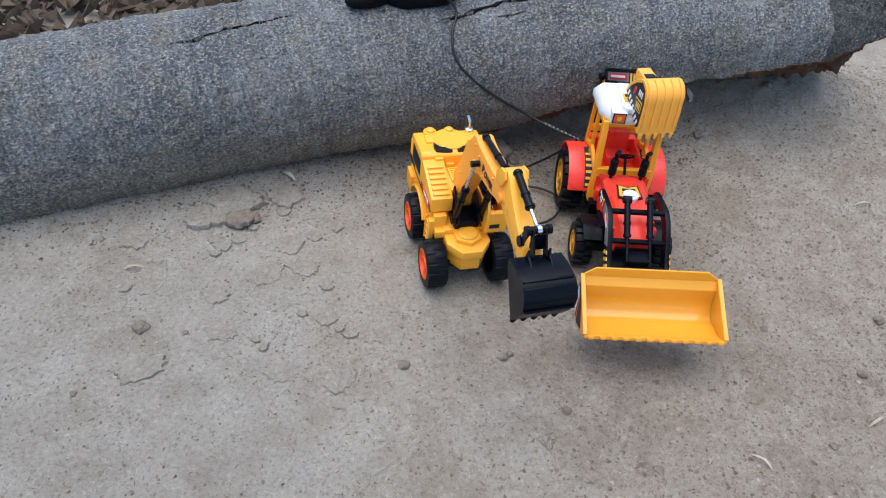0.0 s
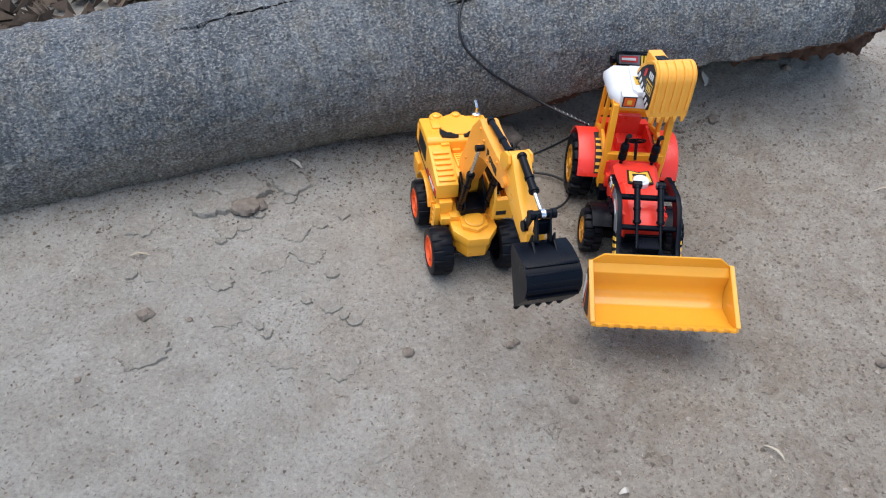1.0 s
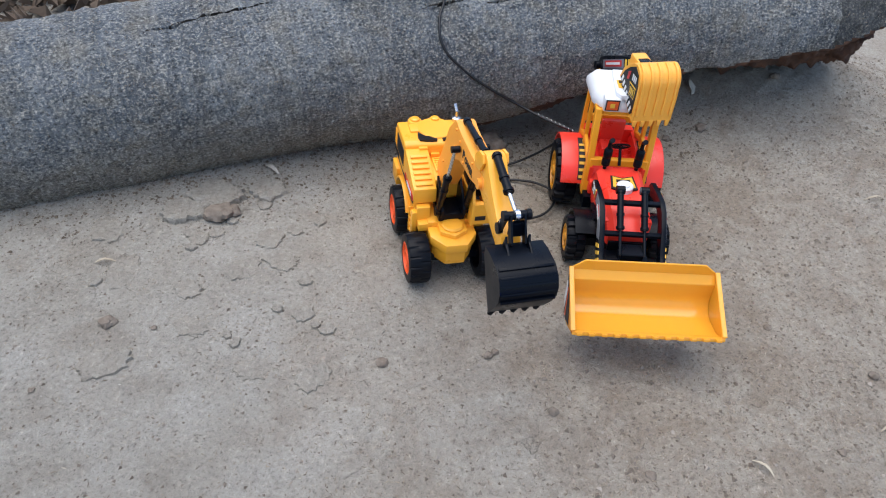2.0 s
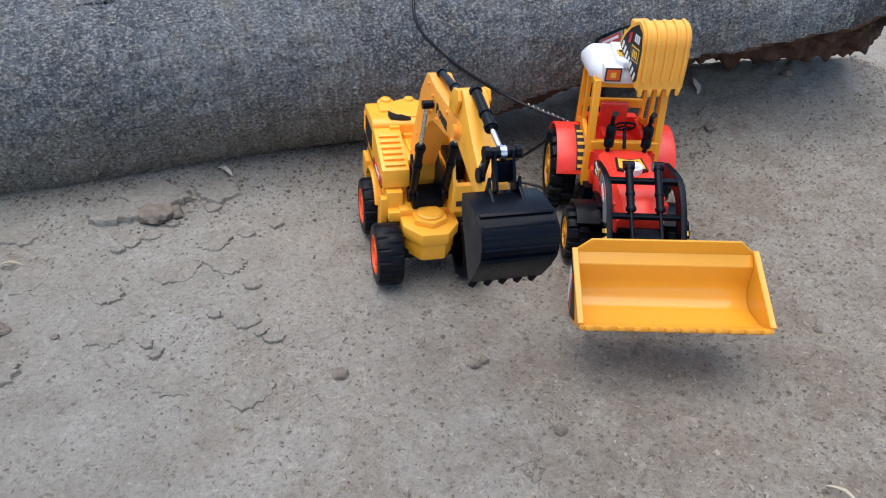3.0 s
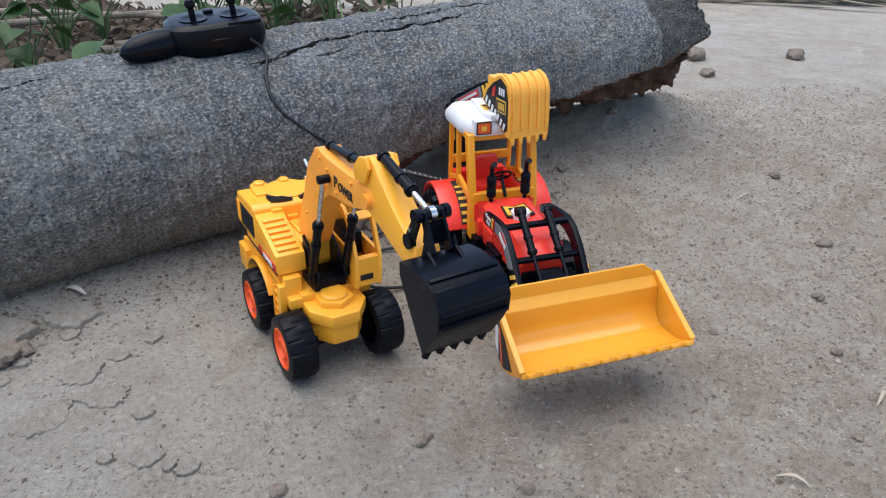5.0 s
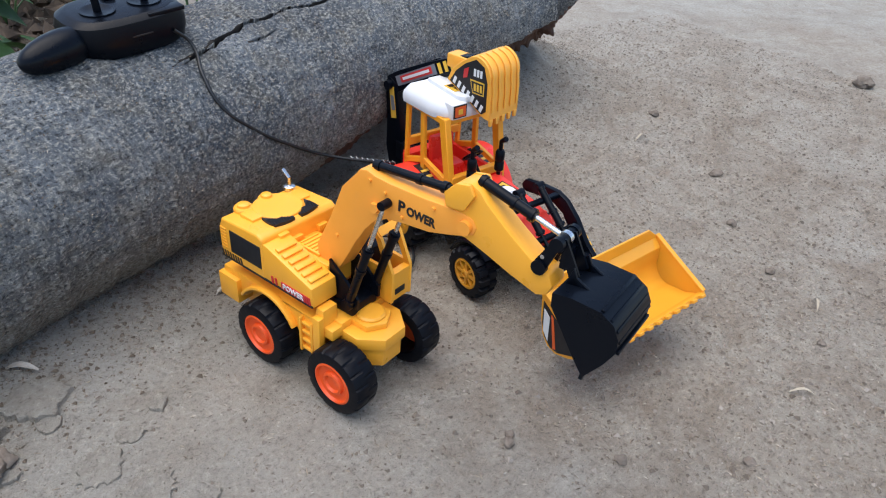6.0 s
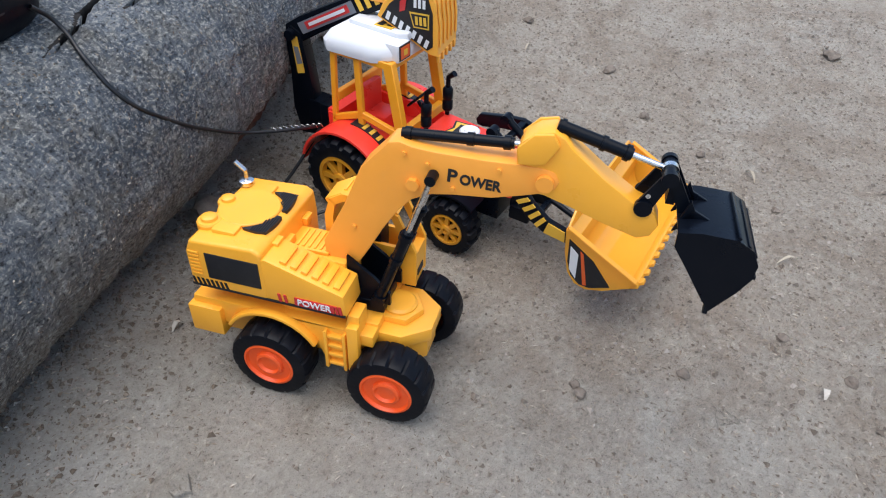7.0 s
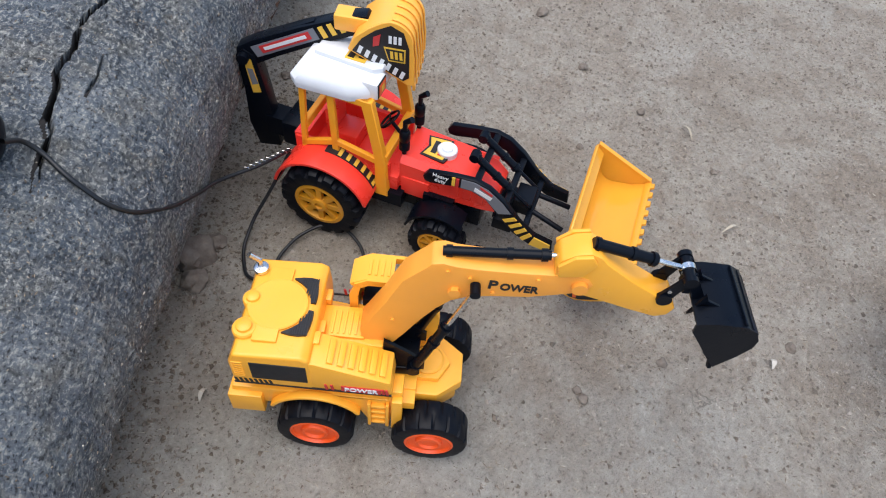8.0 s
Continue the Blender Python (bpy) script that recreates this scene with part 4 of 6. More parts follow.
    for s in (-1, 1):
        y0, y1 = s * 0.0325, s * 0.0370
        prism([(-0.082, 0.084), (-0.077, 0.084), (-0.072, 0.156), (-0.0775, 0.156)], y0, y1, bm=bm)
        prism([(-0.050, 0.086), (-0.0435, 0.086), (-0.0455, 0.156), (-0.0520, 0.156)], y0, y1, bm=bm)
        prism([(-0.008, 0.060), (0.005, 0.060), (0.003, 0.096), (-0.010, 0.156), (-0.0205, 0.156), (-0.008, 0.100)], s * 0.0300, s * 0.0372, bm=bm)
        prism([(-0.026, 0.062), (0.004, 0.062), (0.004, 0.068), (-0.022, 0.069)], y0, y1, bm=bm)
        prism([(-0.024, 0.066), (-0.018, 0.066), (-0.044, 0.094), (-0.050, 0.094)], y0, y1, bm=bm)
        prism([(-0.048, 0.102), (-0.004, 0.094), (-0.004, 0.100), (-0.048, 0.108)], y0, y1, bm=bm)
        prism([(-0.081, 0.084), (-0.044, 0.084), (-0.044, 0.090), (-0.081, 0.090)], y0, y1, bm=bm)
        prism([(-0.080, 0.096), (-0.048, 0.107), (-0.048, 0.101), (-0.081, 0.090)], y0, y1, bm=bm)
        prism([(-0.078, 0.150), (-0.012, 0.150), (-0.013, 0.156), (-0.078, 0.156)], y0, y1, bm=bm)
    add_box(bm, -0.080, -0.0745, -0.034, 0.034, 0.108, 0.116)
    add_box(bm, -0.004, 0.003, -0.034, 0.034, 0.096, 0.104)
    add_box(bm, -0.018, -0.012, -0.034, 0.034, 0.149, 0.156)
    part("cab_frame", soften(bm, 0.0006, 1), ORANGE, ob, "orange plastic cab frame", m=Matrix.Translation((-0.0085, 0, 0.050)) @ Matrix.Diagonal((1, 1, 1.155, 1)) @ Matrix.Translation((0, 0, -0.060)))
    # roof
    plan = [(-0.086, -0.034), (-0.078, -0.040), (-0.026, -0.038), (-0.010, -0.031), (-0.004, -0.022), (-0.004, 0.022), (-0.010, 0.031), (-0.026, 0.038), (-0.078, 0.040), (-0.086, 0.034)]
    bm = bmesh.new()
    rows = []
    for z, k in ((0.153, 0.985), (0.1565, 1.0), (0.161, 1.0), (0.1655, 0.93), (0.1695, 0.86), (0.1705, 0.80)):
        rows.append([bm.verts.new((-0.041 + (x + 0.041) * k, y * k, z)) for x, y in plan])
    for p, q in zip(rows, rows[1:]):
        for k in range(len(plan)):
            bm.faces.new((p[k], p[(k + 1) % len(plan)], q[(k + 1) % len(plan)], q[k]))
    bm.faces.new(rows[0])
    bm.faces.new(rows[-1])
    RF = Matrix.Translation((-0.0925, -0.002, 0.005)) @ Matrix.Diagonal((0.906, 1, 1, 1)) @ Matrix.Translation((0.086, 0, 0))
    roof = part("roof", soften(bm, 0.0014), WHITE, ob, "white plastic roof", m=RF)
    part("spine", prism([(-0.072, -0.013), (-0.012, -0.016), (-0.004, -0.011), (-0.004, 0.011), (-0.012, 0.016), (-0.072, 0.013)], 0.168, 0.1745, "z", 0.0016), WHITE, roof, m=RF)
    for y in (-0.019, 0.019):
        part("light_bar", box(-0.030, -0.0015, y - 0.0095, y + 0.0095, 0.154, 0.1700, 0.0025), WHITE, roof, m=RF)
        s1 = part("lamp_sticker", box(-0.0020, -0.0009, y - 0.0078, y + 0.0078, 0.1560, 0.1690), INK, roof, "orange lamp sticker", m=RF)
        part("lamp_glass", box(-0.0012, -0.0004, y - 0.0064, y + 0.0064, 0.1573, 0.1677), LAMPINK, s1, m=RF)
        part("lamp_core", box(-0.0006, -0.0001, y - 0.0026, y + 0.0026, 0.1598, 0.1650), YINK, s1, m=RF)
    s1 = part("roof_sticker", box(-0.042, -0.022, -0.012, 0.012, 0.1742, 0.1752), YINK, roof, "black and yellow roof sticker", m=RF)
    part("bar", box(-0.040, -0.034, -0.010, 0.010, 0.1750, 0.1756), INK, s1, m=RF)
    part("bar", box(-0.030, -0.024, -0.008, 0.010, 0.1750, 0.1756), INK, s1, m=RF)
    # loader arms
    for s in (-1, 1):
        top = [(0.030, 0.094), (0.034, 0.1005), (0.060, 0.1060), (0.078, 0.1080), (0.092, 0.1040), (0.108, 0.0920), (0.124, 0.0740), (0.140, 0.0620), (0.158, 0.0580)]
        low = [(0.160, 0.0460), (0.138, 0.0480), (0.120, 0.0570), (0.104, 0.0740), (0.090, 0.0890), (0.076, 0.0940), (0.060, 0.0930), (0.038, 0.0880), (0.032, 0.0885)]
        y0, y1 = s * 0.0300, s * 0.0355
        a = part("loader_arm", prism(top + low, y0, y1, r=0.0008), BLACK, ob, "black curved loader arm with stickers")
        e0, e1 = s * 0.0353, s * 0.0360
        part("panel", prism([(0.066, 0.1055), (0.078, 0.1065), (0.091, 0.1028), (0.106, 0.0915), (0.115, 0.0815), (0.104, 0.0765), (0.090, 0.0905), (0.076, 0.0955), (0.066, 0.0948)], e0, e1), GREY, a, "grey name panel")
        part("bar", prism([(0.079, 0.1010), (0.096, 0.0945), (0.0945, 0.0905), (0.0785, 0.0965)], e0, s * 0.0364), PAPER, a)
        part("bar", prism([(0.084, 0.1040), (0.096, 0.0985), (0.0955, 0.0960), (0.0835, 0.1018)], e0, s * 0.0364), REDINK, a)
        for k, mt in ((0, YINK), (1, REDINK)):
            part("bar", prism([(0.0575 + k * 0.0035, 0.0945), (0.0605 + k * 0.0035, 0.0945), (0.0605 + k * 0.0035, 0.1050), (0.0575 + k * 0.0035, 0.1045)], e0, s * 0.0364), mt, a)
        for k in range(4):
            p, q = Vector((0.119, 0.0785)).lerp(Vector((0.138, 0.0625)), k / 3.4), Vector((0.109, 0.0715)).lerp(Vector((0.131, 0.0520)), k / 3.4)
            d = Vector((0.0030, -0.0026))
            part("stripe", prism([tuple(p), tuple(p + d), tuple(q + d), tuple(q)], e0, s * 0.0364), YINK, a)
        part("tip_sticker", prism([(0.141, 0.0608), (0.157, 0.0572), (0.158, 0.0470), (0.138, 0.0490)], e0, s * 0.0364), YINK, a)
        words("Heavy", 0.0060, pose(0.0465, s * 0.0358, 0.1000, 90, 0, 0 if s < 0 else 180), PAPER, a)
        words("duty", 0.0060, pose(0.0465, s * 0.0358, 0.0945, 90, 0, 0 if s < 0 else 180), PAPER, a)
    bm = bmesh.new()
    for x, z, h in ((0.079, 0.1045, 0.0050), (0.108, 0.0850, 0.0045), (0.130, 0.0640, 0.0045)):
        add_box(bm, x - 0.003, x + 0.003, -0.031, 0.031, z - h / 2, z + h / 2)
    add_box(bm, 0.112, 0.130, -0.012, 0.012, 0.058, 0.075)
    part("cross_frame", soften(bm, 0.0008, 1), BLACK, ob)
    for s in (-1, 1):
        c = cylinder_part(ob, (0.070, s * 0.0130, 0.1155), (0.128, s * 0.0130, 0.0720), 0.0036, 0.62, "loader_cylinder", rodm=BLACK)
        part("pivot", rod((0.070, s * 0.0085, 0.1150), (0.070, s * 0.0175, 0.1150), 0.0046), BLACK, c)
        part("bucket_strut", rod((0.132, s * 0.0110, 0.066), (0.163, s * 0.0150, 0.058), 0.0026), BLACK, ob)
    # loader bucket
    shell = [(0.1580, 0.1030), (0.1580, 0.0925), (0.1660, 0.0850), (0.1662, 0.0720)] + arc(0.1840, 0.0700, 0.0180, 180, 285, 12) + [(0.2050, 0.0545), (0.2235, 0.0620)]
    tilt = pose(0.170, 0, 0.103, 1.0, -3.0, 0) @ Matrix.Diagonal((0.88, 1, 1, 1)) @ pose(-0.158, 0, -0.104)
    bm = sheet(shell[1:], -0.0705, 0.0705, -0.0020)
    prism([(-0.0705, 0.0915), (0.0705, 0.0915), (0.0705, 0.0945), (0.0590, 0.1040), (-0.0590, 0.1040), (-0.0705, 0.0945)], 0.1558, 0.1582, "x", bm=bm)
    back = [(0.1560, 0.0925), (0.1570, 0.0700), (0.1610, 0.0520), (0.1690, 0.0425), (0.1800, 0.0400), (0.1960, 0.0450), (0.2240, 0.0600)]
    rim_side = back + [(0.2240, 0.0640), (0.1900, 0.0790), (0.1600, 0.0945)]
    sheet(back, -0.0705, 0.0705, -0.0015, bm=bm)
    for s in (-1, 1):
        prism(rim_side, s * 0.0705, s * 0.0728, bm=bm)
    for y0, y1 in ((0.0695, 0.0742), (-0.0742, -0.0695)):
        sheet([(0.1585, 0.0965), (0.1900, 0.0815), (0.2245, 0.0655)], y0, y1, -0.0022, bm=bm)
    bk = part("loader_bucket", soften(bm, 0.0005, 1), LOADER, ob, "glossy golden yellow plastic loader bucket", m=tilt, smooth=20)
    part("wear_strip", box(-0.0050, 0.0022, -0.0728, 0.0728, -0.0020, 0.0020, 0.0008), LOADER, bk, m=tilt @ pose(0.2235, 0, 0.0615, 0, -24, 0))
    for k in range(12):
        y = -0.066 + k * 0.012
        part("tooth", prism([(y - 0.0036, 0.0), (y + 0.0036, 0.0), (y + 0.0026, 0.0050), (y - 0.0026, 0.0050)], -0.0014, 0.0014, "x", 0.0004), LOADER, bk, m=tilt @ pose(0.2245, 0, 0.0620, 0, 66, 0))
    for y in (-0.054, -0.044, 0.001, 0.044, 0.053):
        part("rivet", lathe([(0.0024, 0), (0.0020, 0.0006), (0.0005, 0.0007)], 14, "z"), LOADER, bk, m=tilt @ pose(0.1980, y, 0.0512, 0, -23, 0))
    for s in (-1, 1):
        st = part("side_sticker", prism([(0.1600, 0.0860), (0.1605, 0.0640), (0.1650, 0.0510), (0.1740, 0.0440), (0.1840, 0.0440), (0.2020, 0.0520), (0.1840, 0.0720)], s * 0.0727, s * 0.0735), INK, bk, "black and orange sticker", m=tilt)
        part("bar", prism([(0.1620, 0.0800), (0.1700, 0.0740), (0.1700, 0.0490), (0.1630, 0.0570)], s * 0.0734, s * 0.0739), PAPER, st, m=tilt)
        part("bar", prism([(0.1715, 0.0780), (0.1745, 0.0760), (0.1810, 0.0460), (0.1775, 0.0450)], s * 0.0734, s * 0.0739), LAMPINK, st, m=tilt)
    # backhoe
    bm = box(-0.122, -0.098, -0.020, 0.020, 0.058, 0.086, 0.003)
    add_box(bm, -0.142, -0.118, -0.014, 0.006, 0.060, 0.082)
    part("backhoe_mount", bm, BLACK, ob, "black backhoe mount")
    sw = pose(-0.143, -0.006, -0.010, 0, 0, 10.5)
    post = [(-0.012, 0.050), (0.010, 0.052), (0.008, 0.090), (0.004, 0.130), (0.000, 0.160), (-0.010, 0.166), (-0.018, 0.158), (-0.016, 0.120), (-0.018, 0.080)]
    b = part("backhoe_boom", prism(post, -0.0075, 0.0075, r=0.001), BLACK, ob, "black plastic backhoe boom", m=sw)
    for s in (-1, 1):
        part("sticker", prism([(-0.008, 0.118), (0.000, 0.120), (-0.004, 0.156), (-0.011, 0.156)], s * 0.0075, s * 0.0081), YINK, b, m=sw)
        part("bar", prism([(-0.007, 0.128), (-0.001, 0.130), (-0.004, 0.146), (-0.009, 0.146)], s * 0.0080, s * 0.0085), GREY, b, m=sw)
    part("pin", rod(sw @ Vector((-0.010, -0.013, 0.158)), sw @ Vector((-0.010, 0.013, 0.158)), 0.0052), BLACK, b)
    stick = [(-0.018, 0.152), (-0.008, 0.146), (0.020, 0.163), (0.060, 0.184), (0.100, 0.203), (0.108, 0.212), (0.102, 0.219), (0.090, 0.217), (0.045, 0.198), (0.000, 0.176), (-0.016, 0.166)]
    a = part("backhoe_arm", prism(stick, -0.0065, 0.0065, r=0.001), BLACK, ob, "black backhoe arm with grey red and yellow stickers", m=sw)
    u = Vector((0.108, 0.056)).normalized()
    nrm = Vector((-u.y, u.x))

    def on_arm(t0, t1, h0, h1):
        o = Vector((-0.010, 0.158))
        return [tuple(o + u * t + nrm * h) for t, h in ((t0, h0), (t1, h0), (t1, h1), (t0, h1))]

    for s in (-1, 1):
        part("panel", prism(on_arm(0.012, 0.078, -0.0045, 0.0065), s * 0.0064, s * 0.0070), GREY, a, m=sw)
        part("name_plate", prism(on_arm(0.020, 0.072, -0.0022, 0.0050), s * 0.0069, s * 0.0075), REDINK, a, "red name plate", m=sw)
        part("bar", prism(on_arm(0.024, 0.068, 0.0000, 0.0030), s * 0.0074, s * 0.0079), PAPER, a, m=sw)
        for k in range(4):
            part("stripe", prism(on_arm(0.082 + k * 0.009, 0.0865 + k * 0.009, -0.005, 0.006), s * 0.0064, s * 0.0071), YINK, a, m=sw)
    part("ridge", prism(on_arm(0.010, 0.080, 0.0075, 0.0105), -0.003, 0.003, r=0.0006), BLACK, a, m=sw)
    # backhoe bucket, curled over the roof
    sb = sw @ pose(0.013, 0, -0.001)
    shell = [(0.0770, 0.1985), (0.0830, 0.2110), (0.0950, 0.2215), (0.1060, 0.2285)] + [(0.1130 + 0.0185 * math.sin(radians(q)), 0.2120 + 0.0185 * math.cos(radians(q))) for q in range(0, 100, 14)] + [(0.1330, 0.1980), (0.1335, 0.1715)]
    bm = sheet(shell, -0.0215, 0.0215, -0.0018)
    side = shell + [(0.1260, 0.1725), (0.1000, 0.1870)]
    for s in (-1, 1):
        prism(side, s * 0.0215, s * 0.0230, bm=bm)
    bk = part("backhoe_bucket", soften(bm, 0.0005, 1), HOE, ob, "orange ribbed backhoe bucket", m=sb)
    rib = [(0.1130 + 0.0187 * math.sin(radians(q)), 0.2120 + 0.0187 * math.cos(radians(q))) for q in range(0, 100, 12)] + [(0.1333, 0.1980), (0.1337, 0.1790)]
    for k in range(5):
        y = -0.0190 + k * 0.0095
        g = bmesh.new()
        sheet(rib, y - 0.0016, y + 0.0016, 0.0014, bm=g)
        part("rib", soften(g, 0.0005, 1), HOE, bk, m=sb)
    for k in range(5):
        y = -0.0190 + k * 0.0095
        part("tooth", prism([(y - 0.0026, 0.1720), (y + 0.0026, 0.1720), (y + 0.0016, 0.1650), (y - 0.0016, 0.1650)], 0.1317, 0.1342, "x", 0.0004), HOE, bk, m=sb)
    part("bracket", box(0.062, 0.092, -0.0085, 0.0085, 0.204, 0.218, 0.002), HOE, bk, m=sb)
    for s in (-1, 1):
        st = part("side_sticker", prism([(0.0810, 0.1985), (0.0890, 0.2110), (0.1000, 0.2205), (0.1130, 0.2275), (0.1235, 0.2225), (0.1285, 0.2080), (0.1290, 0.1800), (0.1240, 0.1760), (0.1000, 0.1890)], s * 0.0229, s * 0.0236), INK, bk, "black sticker with white stripes", m=sb)
        for k in range(7):
            p = Vector((0.0850, 0.1985)).lerp(Vector((0.1240, 0.1775)), k / 6.6)
            part("stripe", prism([tuple(p), tuple(p + Vector((0.0030, -0.0016))), tuple(p + Vector((0.0056, 0.0050))), tuple(p + Vector((0.0026, 0.0066)))], s * 0.0235, s * 0.0240), PAPER, st, m=sb)
        part("badge", prism([(0.1075, 0.2075), (0.1255, 0.2075), (0.1255, 0.1945), (0.1115, 0.1945)], s * 0.0235, s * 0.0240), YINK, st, m=sb)
        part("badge_field", prism([(0.1090, 0.2062), (0.1243, 0.2062), (0.1243, 0.1958), (0.1122, 0.1958)], s * 0.0239, s * 0.0243), INK, st, m=sb)
        for k in range(3):
            part("bar", prism([(0.1128 + k * 0.0038, 0.2045), (0.1152 + k * 0.0038, 0.2045), (0.1158 + k * 0.0038, 0.1975), (0.1134 + k * 0.0038, 0.1975)], s * 0.0242, s * 0.0246), YINK, st, m=sb)
            part("bar", prism([(0.1115 + k * 0.0040, 0.2185), (0.1140 + k * 0.0040, 0.2185), (0.1140 + k * 0.0040, 0.2115), (0.1115 + k * 0.0040, 0.2115)], s * 0.0235, s * 0.0240), PAPER, st, m=sb)
        part("bar", prism([(0.0990, 0.2150), (0.1050, 0.2185), (0.1035, 0.2080), (0.0985, 0.2060)], s * 0.0235, s * 0.0240), REDINK, st, m=sb)
    return ob


tractor(pose(0.2980, 0.8527, 0.0040, 3.0, 1.2, -85.95))


# ---- toy dump truck ----
def dumper(m):
    ob = root("toy_dump_truck", m, "bright blue plastic toy dump truck with white-hubbed black wheels", "toy vehicle", "toy vehicles")
    # loading bed: outer and inner skins along the length (x forward from the tail)
    secs = [(0.000, 0.054, 0.049, 0.118, 0.098), (0.030, 0.052, 0.038, 0.118, 0.066), (0.110, 0.052, 0.037, 0.118, 0.062), (0.150, 0.054, 0.038, 0.126, 0.062), (0.245, 0.056, 0.039, 0.132, 0.064), (0.262, 0.056, 0.042, 0.132, 0.082)]
    bm = bmesh.new()
    rows = []
    for x, wt, wb, zt, zb in secs:
        ring = [(x, -wt, zt), (x, -wb - 0.0022, zb - 0.003), (x, wb + 0.0022, zb - 0.003), (x, wt, zt), (x, wt - 0.003, zt), (x, wb, zb), (x, -wb, zb), (x, -wt + 0.003, zt)]
        rows.append([bm.verts.new(p) for p in ring])
    for p, q in zip(rows, rows[1:]):
        for k in range(8):
            bm.faces.new((p[k], p[(k + 1) % 8], q[(k + 1) % 8], q[k]))
    bm.faces.new(rows[0])
    bm.faces.new(rows[-1][::-1])
    prism([(-0.053, 0.132), (0.053, 0.132), (0.041, 0.066), (-0.041, 0.066)], 0.258, 0.262, "x", bm=bm)
    prism([(-0.052, 0.117), (0.052, 0.117), (0.046, 0.096), (-0.046, 0.096)], -0.003, 0.0015, "x", bm=bm)
    bed = part("bed", soften(bm, 0.0008, 1), BLUE, ob, "blue plastic loading bed")
    for s in (-1, 1):
        rim = bmesh.new()
        for (xa, wa, _, za, _), (xb, wb2, _, zb2, _) in zip(secs, secs[1:]):
            pts = [Vector((xa, s * (wa - 0.004), za)), Vector((xa, s * (wa + 0.004), za)), Vector((xb, s * (wb2 + 0.004), zb2)), Vector((xb, s * (wb2 - 0.004), zb2))]
            lo = [rim.verts.new(p - Vector((0, 0, 0.0025))) for p in pts]
            hi = [rim.verts.new(p + Vector((0, 0, 0.0010))) for p in pts]
            rim.faces.new(lo)
            rim.faces.new(hi)
            for k in range(4):
                rim.faces.new((lo[k], lo[(k + 1) % 4], hi[(k + 1) % 4], hi[k]))
        part("rim", soften(rim, 0.0006, 1), BLUE, bed)
        part("tail_ear", box(-0.012, 0.004, min(s * 0.048, s * 0.060), max(s * 0.048, s * 0.060), 0.104, 0.120, 0.003), BLUE, bed)
        for x in (0.030, 0.085, 0.145, 0.205):
            part("stake", prism([(s * 0.0400, 0.058), (s * 0.0460, 0.058), (s * 0.0600, 0.116), (s * 0.0545, 0.116)], x - 0.004, x + 0.004, "x", 0.0008), BLUE, bed)
        for k, (text, x) in enumerate((("POWERFUL", 0.058), ("AMERICAN", 0.115), ("DUMPER", 0.175))):
            lean = math.degrees(math.atan2(0.0145, 0.056))
            mm = Matrix.Translation((x, s * 0.0505, 0.088)) @ pose(0, 0, 0, 90 + lean if s < 0 else 90 + lean, 0, 0 if s < 0 else 180)
            st = part("side_sticker", box(-0.024, 0.024, -0.017, 0.017, -0.0006, 0.0006), INK, bed, "black sticker with orange stripe", m=mm)
            part("stripe", prism([(-0.023, -0.0075), (0.023, -0.0075), (0.023, -0.0060), (-0.023, -0.0060)], 0.0005, 0.0010, "z"), REDINK, st, m=mm)
            part("stripe", prism([(-0.023, -0.0060), (0.023, -0.0060), (0.023, -0.0050), (-0.023, -0.0050)], 0.0005, 0.0010, "z"), YINK, st, m=mm)
            part("emblem", prism([(-0.020, -0.003), (-0.002, -0.003), (0.006, 0.014), (-0.006, 0.014)], 0.0005, 0.0010, "z"), LAMPINK, st, m=mm)
            words(text, 0.0078, mm @ Matrix.Translation((0, -0.0118, 0.0008)), PAPER, st, bold=0.0001)
    for s in (-1, 1):
        for x in (0.075, 0.150):
            part("inner_rib", prism([(s * 0.0370, 0.064), (s * 0.0395, 0.064), (s * 0.0530, 0.118), (s * 0.0500, 0.118)], x - 0.001, x + 0.001, "x"), BLUE, bed)
    # canopy lip over the cab with its sign
    lip = part("canopy", prism([(0.258, 0.130), (0.300, 0.136), (0.300, 0.140), (0.258, 0.135)], -0.052, 0.052, r=0.0012), BLUE, bed)
    mm = pose(0.279, 0, 0.1392, 0, -8, -90)
    sg = part("name_sign", box(-0.036, 0.036, -0.010, 0.010, 0.0, 0.0008, 0.0004), YINK, lip, "yellow name sticker", m=mm)
    words("Dumper", 0.0130, mm @ Matrix.Translation((-0.004, -0.002, 0.0012)), INK, sg, bold=0.0002)
    words("Work In Progress", 0.0050, mm @ Matrix.Translation((-0.006, 0.0070, 0.0012)), REDINK, sg)
    # frame, wheels and cab
    bm = box(0.020, 0.345, -0.024, 0.024, 0.030, 0.056, 0.002)
    for x in (0.090, 0.150, 0.205, 0.320):
        rod((x, -0.046, 0.030), (x, 0.046, 0.030), 0.004, bm=bm)
    part("underframe", bm, BLACK, ob)
